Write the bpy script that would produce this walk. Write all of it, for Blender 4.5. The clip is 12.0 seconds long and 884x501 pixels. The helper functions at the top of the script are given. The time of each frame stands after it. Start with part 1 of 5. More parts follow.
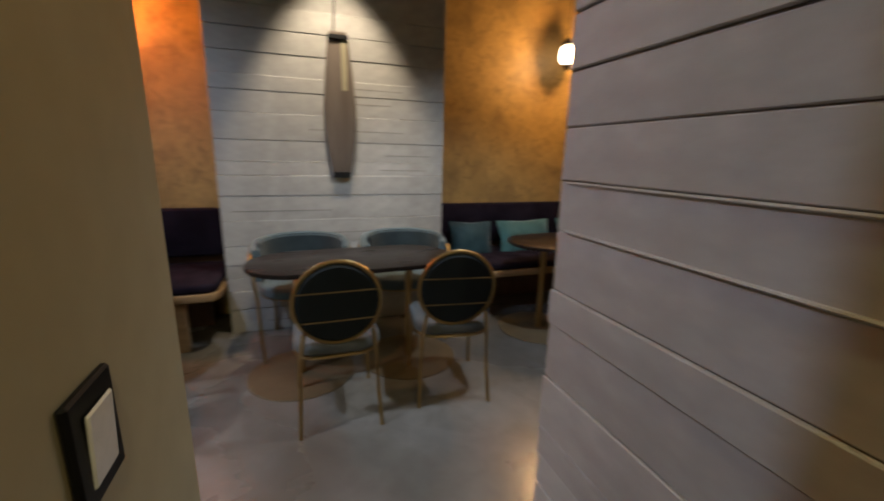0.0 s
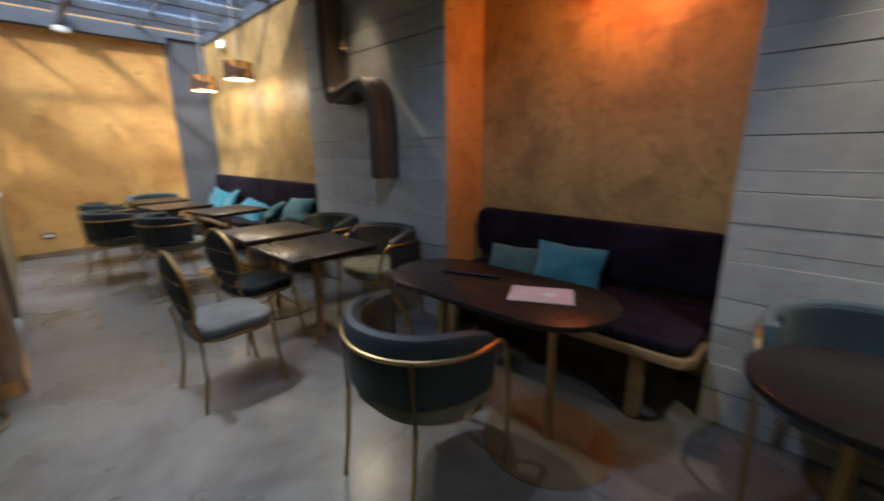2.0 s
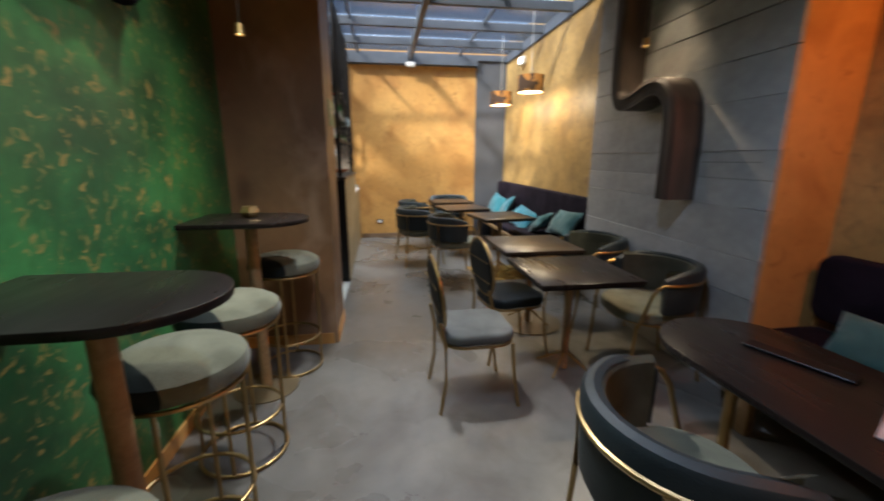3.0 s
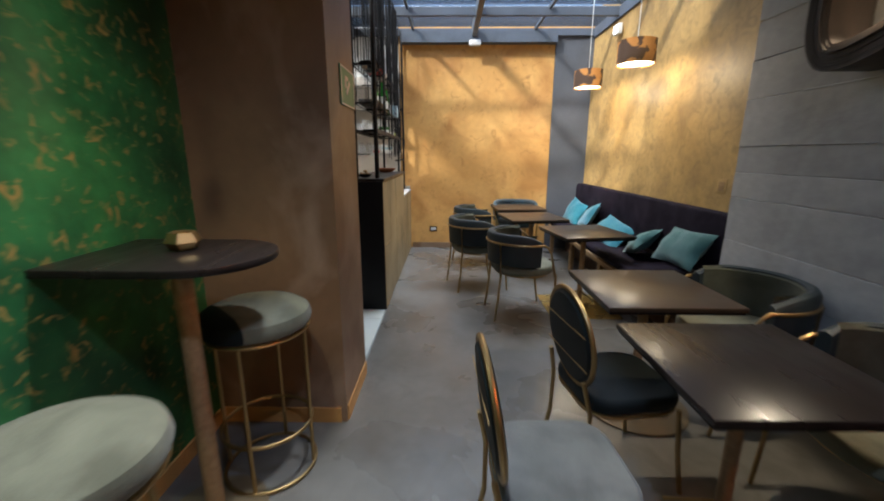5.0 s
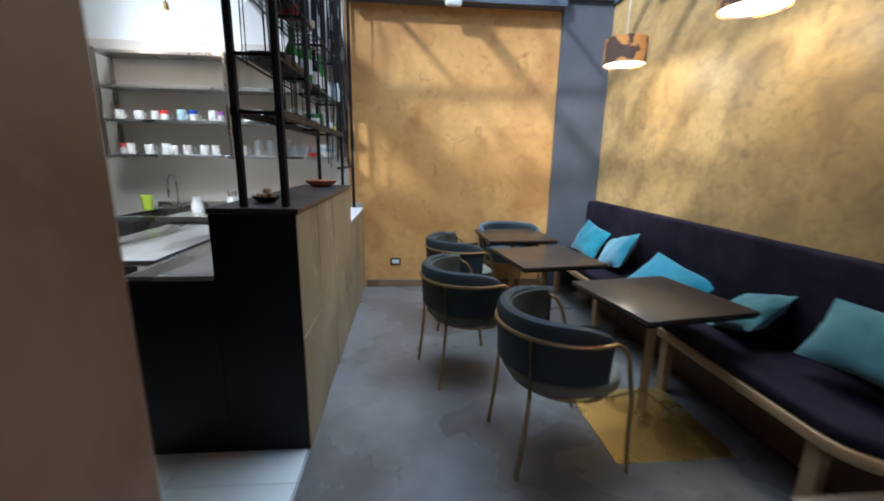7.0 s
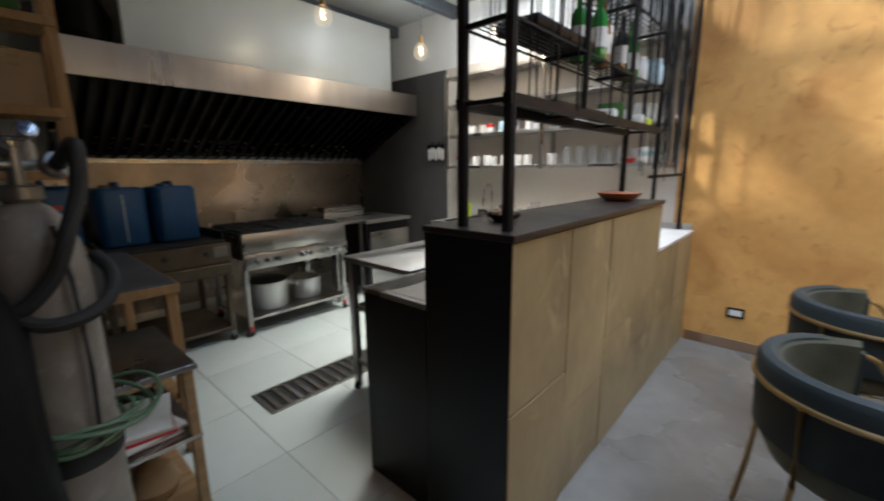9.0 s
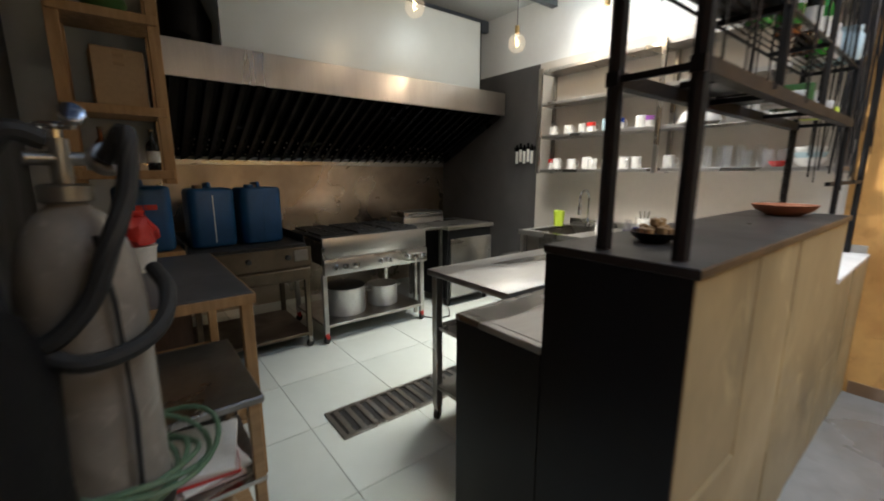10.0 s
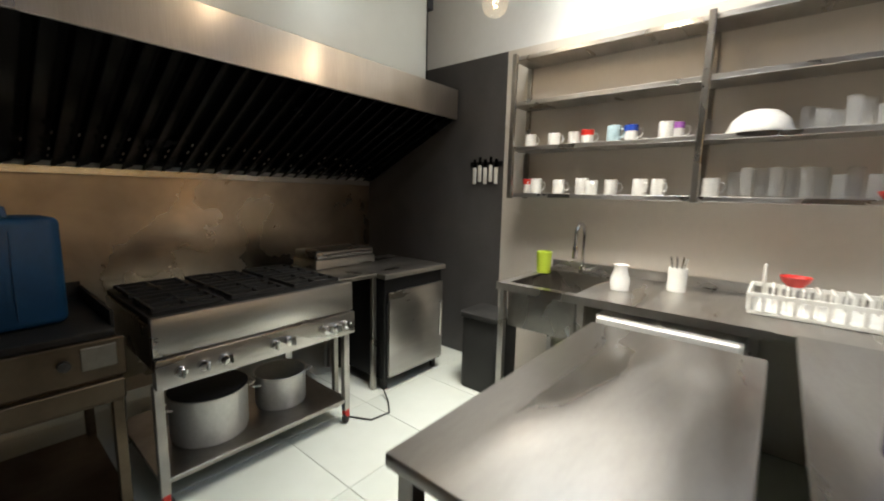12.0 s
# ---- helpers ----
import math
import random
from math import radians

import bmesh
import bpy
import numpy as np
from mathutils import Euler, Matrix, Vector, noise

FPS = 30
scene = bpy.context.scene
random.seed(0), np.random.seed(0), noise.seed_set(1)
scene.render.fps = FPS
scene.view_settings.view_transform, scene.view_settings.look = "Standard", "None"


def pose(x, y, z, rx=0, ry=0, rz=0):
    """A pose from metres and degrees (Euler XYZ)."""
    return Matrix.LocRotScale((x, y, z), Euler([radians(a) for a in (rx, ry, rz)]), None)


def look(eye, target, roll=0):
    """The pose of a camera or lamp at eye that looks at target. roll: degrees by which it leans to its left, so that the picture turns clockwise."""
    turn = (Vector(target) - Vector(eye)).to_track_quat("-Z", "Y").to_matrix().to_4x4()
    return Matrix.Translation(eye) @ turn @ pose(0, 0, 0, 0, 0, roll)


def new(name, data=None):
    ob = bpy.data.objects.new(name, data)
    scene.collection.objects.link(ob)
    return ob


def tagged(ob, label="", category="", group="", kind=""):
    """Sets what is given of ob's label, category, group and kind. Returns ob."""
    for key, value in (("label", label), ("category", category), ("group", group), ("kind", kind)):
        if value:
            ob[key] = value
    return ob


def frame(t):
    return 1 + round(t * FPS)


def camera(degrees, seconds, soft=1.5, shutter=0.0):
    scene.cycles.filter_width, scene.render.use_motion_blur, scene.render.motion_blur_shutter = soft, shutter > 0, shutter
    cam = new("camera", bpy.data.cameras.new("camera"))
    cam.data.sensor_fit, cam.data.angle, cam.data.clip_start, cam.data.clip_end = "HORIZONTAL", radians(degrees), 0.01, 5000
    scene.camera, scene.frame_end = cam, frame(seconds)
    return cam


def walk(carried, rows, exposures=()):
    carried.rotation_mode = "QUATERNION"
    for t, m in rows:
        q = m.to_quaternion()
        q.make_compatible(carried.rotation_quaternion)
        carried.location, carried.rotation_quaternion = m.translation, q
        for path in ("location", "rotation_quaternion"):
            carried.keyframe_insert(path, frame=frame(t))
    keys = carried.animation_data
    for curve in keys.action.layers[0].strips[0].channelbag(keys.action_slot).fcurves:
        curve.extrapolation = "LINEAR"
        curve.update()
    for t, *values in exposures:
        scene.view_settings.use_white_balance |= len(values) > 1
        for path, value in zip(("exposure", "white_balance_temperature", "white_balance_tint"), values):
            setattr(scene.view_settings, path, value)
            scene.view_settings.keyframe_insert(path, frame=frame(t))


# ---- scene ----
cam = camera(95.1, 12.0, soft=1.9, shutter=0.5)
EXPOSURES = [(0, 0.47, 7000, 13), (0.5, 0.22, 6750, 13), (1, 0.05, 6350, 14), (2, 0.0, 6150, 11), (3.5, 0.16, 6750, 10), (5.5, -0.04, 5800, 10), (6.5, -0.12, 5200, 8), (8.5, -0.1, 5550, 10), (9.5, 0.06, 6200, 10), (10, 0.1, 6250, 10), (10.5, 0.1, 6050, 10), (12, 0.0, 6500, 10)]
PATH = [
    (0, (1.203, 1.27, 1.401), (1.854, 3.103, 0.946), 1.3),
    (0.5, (1.298, 1.481, 1.428), (1.318, 3.421, 0.943), 1.1),
    (1, (1.281, 1.792, 1.477), (0.798, 3.656, 0.937), -0.5),
    (1.5, (1.143, 2.037, 1.458), (0.285, 3.77, 0.95), -0.2),
    (2, (1.003, 2.238, 1.443), (-0.354, 3.624, 0.955), -0.7),
    (2.5, (0.817, 2.331, 1.477), (-0.937, 3.174, 1.015), 0.2),
    (3, (0.745, 2.426, 1.486), (-1.184, 2.708, 1.038), 0.1),
    (3.5, (0.718, 2.496, 1.477), (-1.232, 2.46, 1.036), 0.1),
    (5.5, (-0.929, 2.597, 1.468), (-2.872, 2.587, 0.995), 0.2),
    (6, (-1.373, 2.579, 1.485), (-3.31, 2.711, 1.003), 0.7),
    (6.5, (-1.807, 2.478, 1.496), (-3.741, 2.725, 1.048), 1.1),
    (8.3, (-3.018, 2.666, 1.466), (-4.831, 1.92, 1.069), 0.2),
    (8.5, (-3.042, 2.665, 1.476), (-4.759, 1.72, 1.076), 0.1),
    (9, (-3.06, 2.671, 1.47), (-4.517, 1.36, 1.073), -0.6),
    (9.5, (-3.079, 2.589, 1.452), (-4.316, 1.067, 1.062), -0.9),
    (10, (-3.21, 2.321, 1.459), (-4.417, 0.771, 1.085), -0.1),
    (10.5, (-3.448, 1.966, 1.454), (-4.699, 0.438, 1.137), 0.8),
    (11, (-3.618, 1.611, 1.462), (-5.076, 0.277, 1.153), 1.6),
    (11.5, (-3.761, 1.327, 1.465), (-5.313, 0.103, 1.164), 1.7),
    (12, (-3.968, 1.11, 1.484), (-5.49, -0.157, 1.204), 1.3),
]
walk(cam, [(t, look(eye, target, roll)) for t, eye, target, roll in PATH], EXPOSURES)

# ---- light ----
world = bpy.data.worlds.new("world")
scene.world = world
world.use_nodes = True
sky = world.node_tree.nodes.new("ShaderNodeTexSky")
sky.sky_type, sky.sun_disc, sky.sun_elevation, sky.sun_rotation = "NISHITA", False, radians(36.5), radians(138)
world.node_tree.nodes["Background"].inputs[1].default_value = 0.1
world.node_tree.links.new(sky.outputs[0], world.node_tree.nodes["Background"].inputs[0])
scene.view_settings.exposure = 0.0


def lamp(kind, m, watts, colour, size=0.1, spot=70, blend=0.6):
    d = bpy.data.lights.new("lamp_light", kind)
    d.energy, d.color = watts, colour
    if kind == "AREA":
        d.size = size
    else:
        d.shadow_soft_size = size
    if kind == "SPOT":
        d.spot_size, d.spot_blend = radians(spot), blend
    ob = new("lamp_light", d)
    ob.matrix_world = m
    return ob


sun = lamp("SUN", look((0, 0, 9), (-0.6, 0.66, 8.34)), 4.3, (1, 0.95, 0.86))
sun.data.angle = radians(4)
COOL, WARM, AMBER = (0.70, 0.84, 1.0), (1.0, 0.83, 0.58), (1.0, 0.58, 0.24)
skylight = lamp("AREA", look((-5.5, 3.3, 3.6), (-5.5, 3.3, 0)), 135, (0.86, 0.93, 1.0), 2.6)
roof_light = lamp("AREA", look((-5.82, 0.24, 3.5), (-6.25, 0.45, 0)), 100, (1.0, 0.94, 0.81), 1.8)
roof_light.data.shape, roof_light.data.size_y, roof_light.data.spread = "RECTANGLE", 1.0, radians(86)
skylight.data.shape, skylight.data.size_y, skylight.data.spread = "RECTANGLE", 2.7, radians(118)
# ceiling spots added to brighten parts of the room; no fixtures are seen
lamp("SPOT", look((-0.2, 2.75, 3.1), (-0.2, 2.75, 0)), 120, (0.55, 0.70, 1.0), 0.05, 150)
lamp("SPOT", look((-1.95, 2.5, 3.1), (-0.55, 2.3, 0)), 300, (0.86, 0.92, 1.0), 0.06, 74, 0.7)
# kitchen fill: a spot and a point lamp added below the ceiling
lamp("SPOT", look((-6.1, -0.32, 3.1), (-6.1, 0.0, 0)), 16, (1.0, 0.98, 0.9), 0.12, 96, 0.9)
lamp("POINT", pose(-6.1, -0.32, 3.0), 8, (0.98, 1.0, 0.94), 0.14)
lamp("SPOT", look((2.7, 3.0, 3.1), (2.7, 3.2, 0)), 130, COOL, 0.05, 112)
lamp("SPOT", look((1.4, 0.2, 3.1), (1.3, 0.5, 0)), 54, (1.0, 0.90, 0.50), 0.05, 150)
lamp("SPOT", look((1.5, 4.05, 3.1), (1.52, 4.62, 1.1)), 115, (1, 0.88, 0.68), 0.04, 60)
lamp("SPOT", look((-2.2, 4.2, 3.1), (-2.25, 4.6, 1.3)), 26, (1, 0.86, 0.6), 0.04, 50)
lamp("SPOT", look((-1.0, 2.0, 3.1), (-1.0, 1.34, 0.7)), 84, (0.95, 1.0, 0.8), 0.05, 95)
lamp("POINT", pose(-0.05, 4.69, 2.46), 19, (1.0, 0.42, 0.12), 0.04)
lamp("POINT", pose(-0.05, 4.93, 2.46), 14, (1.0, 0.16, 0.04), 0.03)
lamp("SPOT", look((-2.22, 4.36, 2.275), (-2.2, 4.3, 0)), 75, WARM, 0.015, 104, 0.5)
lamp("SPOT", look((-1.74, 1.70, 2.115), (-1.74, 1.58, 0)), 15, WARM, 0.015, 75, 0.5)
lamp("POINT", pose(3.67, 4.69, 2.36), 34, AMBER, 0.05)
lamp("POINT", pose(-4.43, 4.3, 2.25), 16, WARM, 0.08)
lamp("POINT", pose(-5.73, 4.3, 2.25), 16, WARM, 0.08)
for bulb_at in ((-5.11, -0.45, 2.70), (-6.08, -0.29, 2.58), (-6.24, 0.46, 2.62)):
    lamp("POINT", pose(*bulb_at), 4, (1.0, 0.75, 0.48), 0.03)


# ---- materials ----
def mat(name, c1, c2=None, rough=0.6, metal=0.0, scale=3.0, fine=60.0, bump=0.15, spots=None, spot_scale=2.0, spot_lo=0.55, spot_hi=0.65, stretch=(1, 1, 1),
        spots2=None, spot2_scale=9.0, spot2_lo=0.56, spot2_hi=0.74, random=0.0, trans=0.0, emit=None, power=0.0, sheen=0.0, coords="Object", rough_var=0.15, spec=0.5, alpha=1.0, grain=0.9, ior=1.45):
    m = bpy.data.materials.new(name)
    m.use_nodes = True
    nt = m.node_tree
    N, L = nt.nodes, nt.links
    p = N["Principled BSDF"]
    p.inputs["Metallic"].default_value, p.inputs["Transmission Weight"].default_value = metal, trans
    p.inputs["Sheen Weight"].default_value = sheen
    p.inputs["Specular IOR Level"].default_value = spec
    p.inputs["Alpha"].default_value = alpha
    p.inputs["IOR"].default_value = ior
    tc = N.new("ShaderNodeTexCoord")
    mp = N.new("ShaderNodeMapping")
    mp.inputs["Scale"].default_value = stretch
    L.new(tc.outputs[coords], mp.inputs[0])

    def noise_tex(s, detail=4.0, dist=0.0):
        n = N.new("ShaderNodeTexNoise")
        n.inputs["Scale"].default_value, n.inputs["Detail"].default_value, n.inputs["Distortion"].default_value = s, detail, dist
        L.new(mp.outputs[0], n.inputs["Vector"])
        return n

    def mix(fac, a, b, blend="MIX"):
        x = N.new("ShaderNodeMix")
        x.data_type, x.blend_type = "RGBA", blend
        for k, v in ((0, fac), (6, a), (7, b)):
            if hasattr(v, "is_output"):
                L.new(v, x.inputs[k])
            else:
                x.inputs[k].default_value = v if k == 0 else (*v, 1)
        return x.outputs[2]

    def ramp(v, lo, hi):
        r = N.new("ShaderNodeMapRange")
        r.inputs["From Min"].default_value, r.inputs["From Max"].default_value = lo, hi
        L.new(v, r.inputs[0])
        return r.outputs[0]

    c2 = c2 or tuple(0.8 * v for v in c1)
    big, small = noise_tex(scale, 6.0, 0.4), noise_tex(fine, 3.0)
    col = mix(ramp(big.outputs[0], 0.35, 0.65), c1, c2)
    col = mix(ramp(small.outputs[0], 0.3, 0.75), col, mix(1.0, col, (grain, grain, grain), "MULTIPLY"))
    if spots:
        sp = noise_tex(spot_scale, 8.0, 0.6)
        col = mix(ramp(sp.outputs[0], spot_lo, spot_hi), col, spots)
    if spots2:
        sp2 = noise_tex(spot2_scale, 10.0, 1.2)
        col = mix(ramp(sp2.outputs[0], spot2_lo, spot2_hi), col, spots2)
    if random:
        oi = N.new("ShaderNodeObjectInfo")
        v = N.new("ShaderNodeMapRange")
        v.inputs["To Min"].default_value, v.inputs["To Max"].default_value = 1 - random, 1 + random
        L.new(oi.outputs["Random"], v.inputs[0])
        hsv = N.new("ShaderNodeHueSaturation")
        L.new(v.outputs[0], hsv.inputs["Value"])
        L.new(col, hsv.inputs["Color"])
        col = hsv.outputs[0]
    L.new(col, p.inputs["Base Color"])
    rr = N.new("ShaderNodeMapRange")
    rr.inputs["From Min"].default_value, rr.inputs["From Max"].default_value = 0.3, 0.7
    rr.inputs["To Min"].default_value, rr.inputs["To Max"].default_value = max(0.02, rough - rough_var * rough), min(1, rough + rough_var * rough)
    L.new(big.outputs[0], rr.inputs[0])
    L.new(rr.outputs[0], p.inputs["Roughness"])
    if bump:
        b = N.new("ShaderNodeBump")
        b.inputs["Strength"].default_value, b.inputs["Distance"].default_value = bump, 0.01
        L.new(small.outputs[0], b.inputs["Height"])
        L.new(b.outputs[0], p.inputs["Normal"])
    if emit:
        p.inputs["Emission Color"].default_value, p.inputs["Emission Strength"].default_value = (*emit, 1), power
    return m


M = dict(
    concrete_floor=mat("polished concrete", (0.122, 0.113, 0.100), (0.185, 0.175, 0.158), 0.31, scale=0.9, fine=9, bump=0.015, spec=0.7, spots2=(0.085, 0.073, 0.058), spot2_scale=4.0, spot2_lo=0.5, spot2_hi=0.9, spots=(0.072, 0.058, 0.045), spot_scale=1.1, spot_lo=0.52, spot_hi=0.74, rough_var=0.45, grain=0.8),
    ochre=mat("ochre stucco", (0.54, 0.35, 0.13), (0.42, 0.262, 0.09), 0.5, scale=1.6, fine=22, bump=0.12, spots=(0.25, 0.155, 0.06), spot_scale=3.2, spot_lo=0.5, spot_hi=0.74, spots2=(0.235, 0.15, 0.06), spot2_scale=10, spot2_lo=0.5, spot2_hi=0.82, grain=0.82),
    orange=mat("orange stucco", (0.66, 0.375, 0.125), (0.54, 0.28, 0.08), 0.45, scale=1.0, fine=14, bump=0.08, spots=(0.40, 0.19, 0.055), spot_scale=1.9, spot_lo=0.5, spot_hi=0.7, spots2=(0.34, 0.16, 0.045), spot2_scale=8, spot2_lo=0.58, spot2_hi=0.8, grain=0.88),
    brown=mat("brown stucco", (0.205, 0.117, 0.06), (0.135, 0.076, 0.038), 0.45, scale=1.4, fine=18, bump=0.08, spots=(0.32, 0.22, 0.15), spot_scale=1.8, spot_lo=0.56, spot_hi=0.8, grain=0.9),
    green=mat("green stucco", (0.04, 0.19, 0.055), (0.012, 0.06, 0.022), 0.42, scale=1.5, fine=22, bump=0.12, spots=(0.010, 0.055, 0.020), spot_scale=2.6, spot_lo=0.48, spot_hi=0.72, spots2=(0.27, 0.175, 0.05), spot2_scale=19, spot2_lo=0.57, spot2_hi=0.70, grain=0.75),
    board=mat("board-marked concrete", (0.46, 0.44, 0.405), (0.35, 0.335, 0.31), 0.7, scale=1.8, fine=14, bump=0.22, spots=(0.30, 0.28, 0.255), spot_scale=2.5, spot_lo=0.55, spot_hi=0.85, stretch=(1, 1, 1.6), random=0.06, grain=0.86),
    joint=mat("dark joint", (0.12, 0.11, 0.10), rough=0.9),
    entry=mat("olive-grey plaster", (0.36, 0.315, 0.20), (0.30, 0.26, 0.165), 0.7, scale=1.2, fine=14, bump=0.06, grain=0.92),
    ceiling=mat("dark ceiling paint", (0.06, 0.06, 0.065), rough=0.8),
    ceiling_white=mat("pale kitchen ceiling paint", (0.55, 0.57, 0.57), (0.5, 0.52, 0.52), 0.8, scale=1.2),
    white=mat("white wall paint", (0.76, 0.77, 0.75), (0.71, 0.72, 0.71), 0.6, scale=0.9, fine=20, bump=0.03, grain=0.97),
    greige=mat("greige wall paint", (0.60, 0.555, 0.49), (0.55, 0.51, 0.45), 0.5, scale=0.9, fine=20, bump=0.03, grain=0.96),
    charcoal=mat("charcoal wall paint", (0.085, 0.082, 0.082), (0.065, 0.063, 0.063), 0.45, scale=2, bump=0.06),
    tile=mat("white floor tile", (0.62, 0.655, 0.61), (0.56, 0.60, 0.555), 0.16, scale=1.0, fine=10, bump=0.005, random=0.03, grain=0.97),
    grout=mat("tile grout", (0.32, 0.34, 0.32), rough=0.9),
    steel=mat("brushed steel", (0.56, 0.54, 0.51), (0.40, 0.385, 0.365), 0.34, 1.0, scale=1.6, fine=70, bump=0.012, stretch=(0.5, 2, 2), rough_var=0.5, grain=0.95),
    # hood band: vertical bright and dark reflections go into the brushed colour streaks
    steel_band=mat("brushed hood steel with streaked reflections", (0.58, 0.54, 0.49), (0.44, 0.405, 0.365), 0.34, 1.0, scale=0.9, fine=90, bump=0.012, stretch=(2.6, 2.6, 0.12), rough_var=0.35, grain=0.9),
    # splashback: blotchy copper reflections are put into the base colours
    splash=mat("sheet steel with warm reflections", (0.62, 0.52, 0.42), (0.40, 0.33, 0.26), 0.30, 1.0, scale=1.7, fine=5, bump=0.06, rough_var=0.5, grain=0.9),
    # worktop sheet: the streaky darker reflection is coloured in
    steel_top=mat("steel sheet with streaky reflection", (0.44, 0.425, 0.405), (0.30, 0.29, 0.275), 0.42, 1.0, scale=1.3, fine=50, bump=0.015, stretch=(0.5, 2.2, 1), rough_var=0.5, grain=0.93),
    steel_dull=mat("worn steel", (0.46, 0.44, 0.41), (0.29, 0.275, 0.25), 0.32, 1.0, scale=2.5, fine=40, bump=0.02, rough_var=0.3),
    greasy=mat("greasy brown steel", (0.17, 0.135, 0.098), (0.085, 0.066, 0.047), 0.45, 1.0, scale=2.2, fine=40, bump=0.04, rough_var=0.3),
    galv=mat("galvanised sheet", (0.60, 0.63, 0.61), (0.55, 0.58, 0.57), 0.4, 0.15, scale=0.6, fine=6, bump=0.01, grain=0.96),
    chrome=mat("chrome", (0.75, 0.75, 0.75), rough=0.12, metal=1.0, bump=0.0),
    # filter steel near black: the dark surroundings it mirrors are in the colour
    filt=mat("filter steel with dark reflection", (0.032, 0.033, 0.038), (0.018, 0.018, 0.021), 0.24, 0.7, scale=4, bump=0.05),
    iron=mat("cast iron", (0.02, 0.02, 0.02), rough=0.6, bump=0.4, fine=80),
    black=mat("black lacquer", (0.006, 0.006, 0.007), rough=0.4, bump=0.02, spec=0.25),
    rack=mat("black steel rebar", (0.008, 0.008, 0.009), rough=0.55, metal=0.0, spec=0.25, bump=0.2, fine=120),
    beam=mat("blue-grey steel beam", (0.09, 0.105, 0.13), rough=0.5, bump=0.05),
    column=mat("grey concrete column", (0.095, 0.10, 0.115), (0.075, 0.08, 0.09), 0.6, scale=2, bump=0.1),
    stonepanel=mat("tan bar panel", (0.30, 0.222, 0.112), (0.205, 0.15, 0.074), 0.5, scale=1.3, fine=16, bump=0.08, stretch=(1, 1, 0.75), spots=(0.165, 0.122, 0.062), spot_scale=1.8, spots2=(0.38, 0.29, 0.15), spot2_scale=4.5, spot2_lo=0.6, spot2_hi=0.8, random=0.08, grain=0.85),
    bartop=mat("dark bar top", (0.025, 0.021, 0.019), rough=0.32, bump=0.02, spec=0.35),
    brass=mat("brushed brass", (0.44, 0.30, 0.135), (0.35, 0.24, 0.105), 0.4, 1.0, fine=120, bump=0.03),
    brass_sheet=mat("polished brass sheet", (0.72, 0.52, 0.17), (0.58, 0.40, 0.12), 0.3, 0.85, scale=3, fine=60, bump=0.02, rough_var=0.4),
    gold=mat("bronze disc", (0.21, 0.16, 0.095), (0.16, 0.12, 0.07), 0.38, 0.45, fine=60, bump=0.05),
    velvet_dark=mat("dark aubergine velvet", (0.016, 0.011, 0.019), (0.009, 0.006, 0.011), 0.9, sheen=0.0, spec=0.15, scale=5, fine=150, bump=0.25),
    velvet_green=mat("olive-grey velvet", (0.165, 0.165, 0.115), (0.095, 0.095, 0.065), 0.85, sheen=0.12, spec=0.3, scale=5, fine=150, bump=0.25),
    velvet_slate=mat("slate velvet", (0.105, 0.112, 0.108), (0.065, 0.07, 0.068), 0.85, sheen=0.15, spec=0.3, scale=5, fine=150, bump=0.25),
    shell_dark=mat("dark teal leatherette", (0.008, 0.012, 0.013), rough=0.55, fine=200, bump=0.15, spec=0.25),
    shell_slate=mat("slate-teal leatherette", (0.024, 0.034, 0.037), (0.016, 0.023, 0.025), rough=0.5, fine=200, bump=0.15, spec=0.35),
    blue_velvet=mat("dusty blue velvet", (0.072, 0.112, 0.128), (0.048, 0.075, 0.088), 0.8, sheen=0.25, scale=5, fine=150, bump=0.25),
    teal=mat("turquoise cushion fabric", (0.022, 0.205, 0.265), (0.015, 0.145, 0.195), 0.85, sheen=0.4, scale=6, fine=200, bump=0.3),
    # darker copy of the teal fabric, for the cushion lying in shadow
    teal_shaded=mat("teal cushion fabric darkened for shade", (0.012, 0.05, 0.06), (0.008, 0.035, 0.043), 0.85, sheen=0.2, scale=6, fine=200, bump=0.3),
    teal_green=mat("sea-green cushion fabric", (0.048, 0.15, 0.142), (0.034, 0.11, 0.104), 0.85, sheen=0.3, scale=6, fine=200, bump=0.3),
    tabletop=mat("dark brown tabletop", (0.016, 0.0115, 0.010), (0.011, 0.008, 0.007), 0.3, spec=0.34, fine=60, bump=0.004, stretch=(1, 6, 1)),
    laminate=mat("bronze-brown laminate", (0.036, 0.023, 0.0135), (0.031, 0.020, 0.0115), 0.31, spec=0.7, scale=5, fine=90, bump=0.002, rough_var=0.1),
    oak=mat("oak", (0.34, 0.21, 0.10), (0.26, 0.155, 0.07), 0.5, scale=4, fine=40, bump=0.12, stretch=(1, 8, 8)),
    pine=mat("rough pine", (0.40, 0.23, 0.10), (0.30, 0.17, 0.07), 0.65, scale=4, fine=40, bump=0.2, stretch=(8, 8, 1)),
    walnut=mat("walnut", (0.10, 0.05, 0.03), (0.07, 0.035, 0.02), 0.45, scale=4, fine=50, bump=0.1, stretch=(8, 8, 1)),
    plydark=mat("smoked plywood strip", (0.075, 0.056, 0.045), (0.04, 0.03, 0.024), 0.6, scale=6, fine=60, bump=0.2, stretch=(1, 1, 0.25), random=0.35),
    drift=mat("weathered driftwood", (0.15, 0.115, 0.09), (0.09, 0.065, 0.05), 0.75, scale=6, fine=50, bump=0.5, stretch=(1, 1, 0.2), random=0.3),
    bluecan=mat("blue plastic", (0.012, 0.075, 0.19), (0.010, 0.06, 0.15), 0.4, scale=5, bump=0.03),
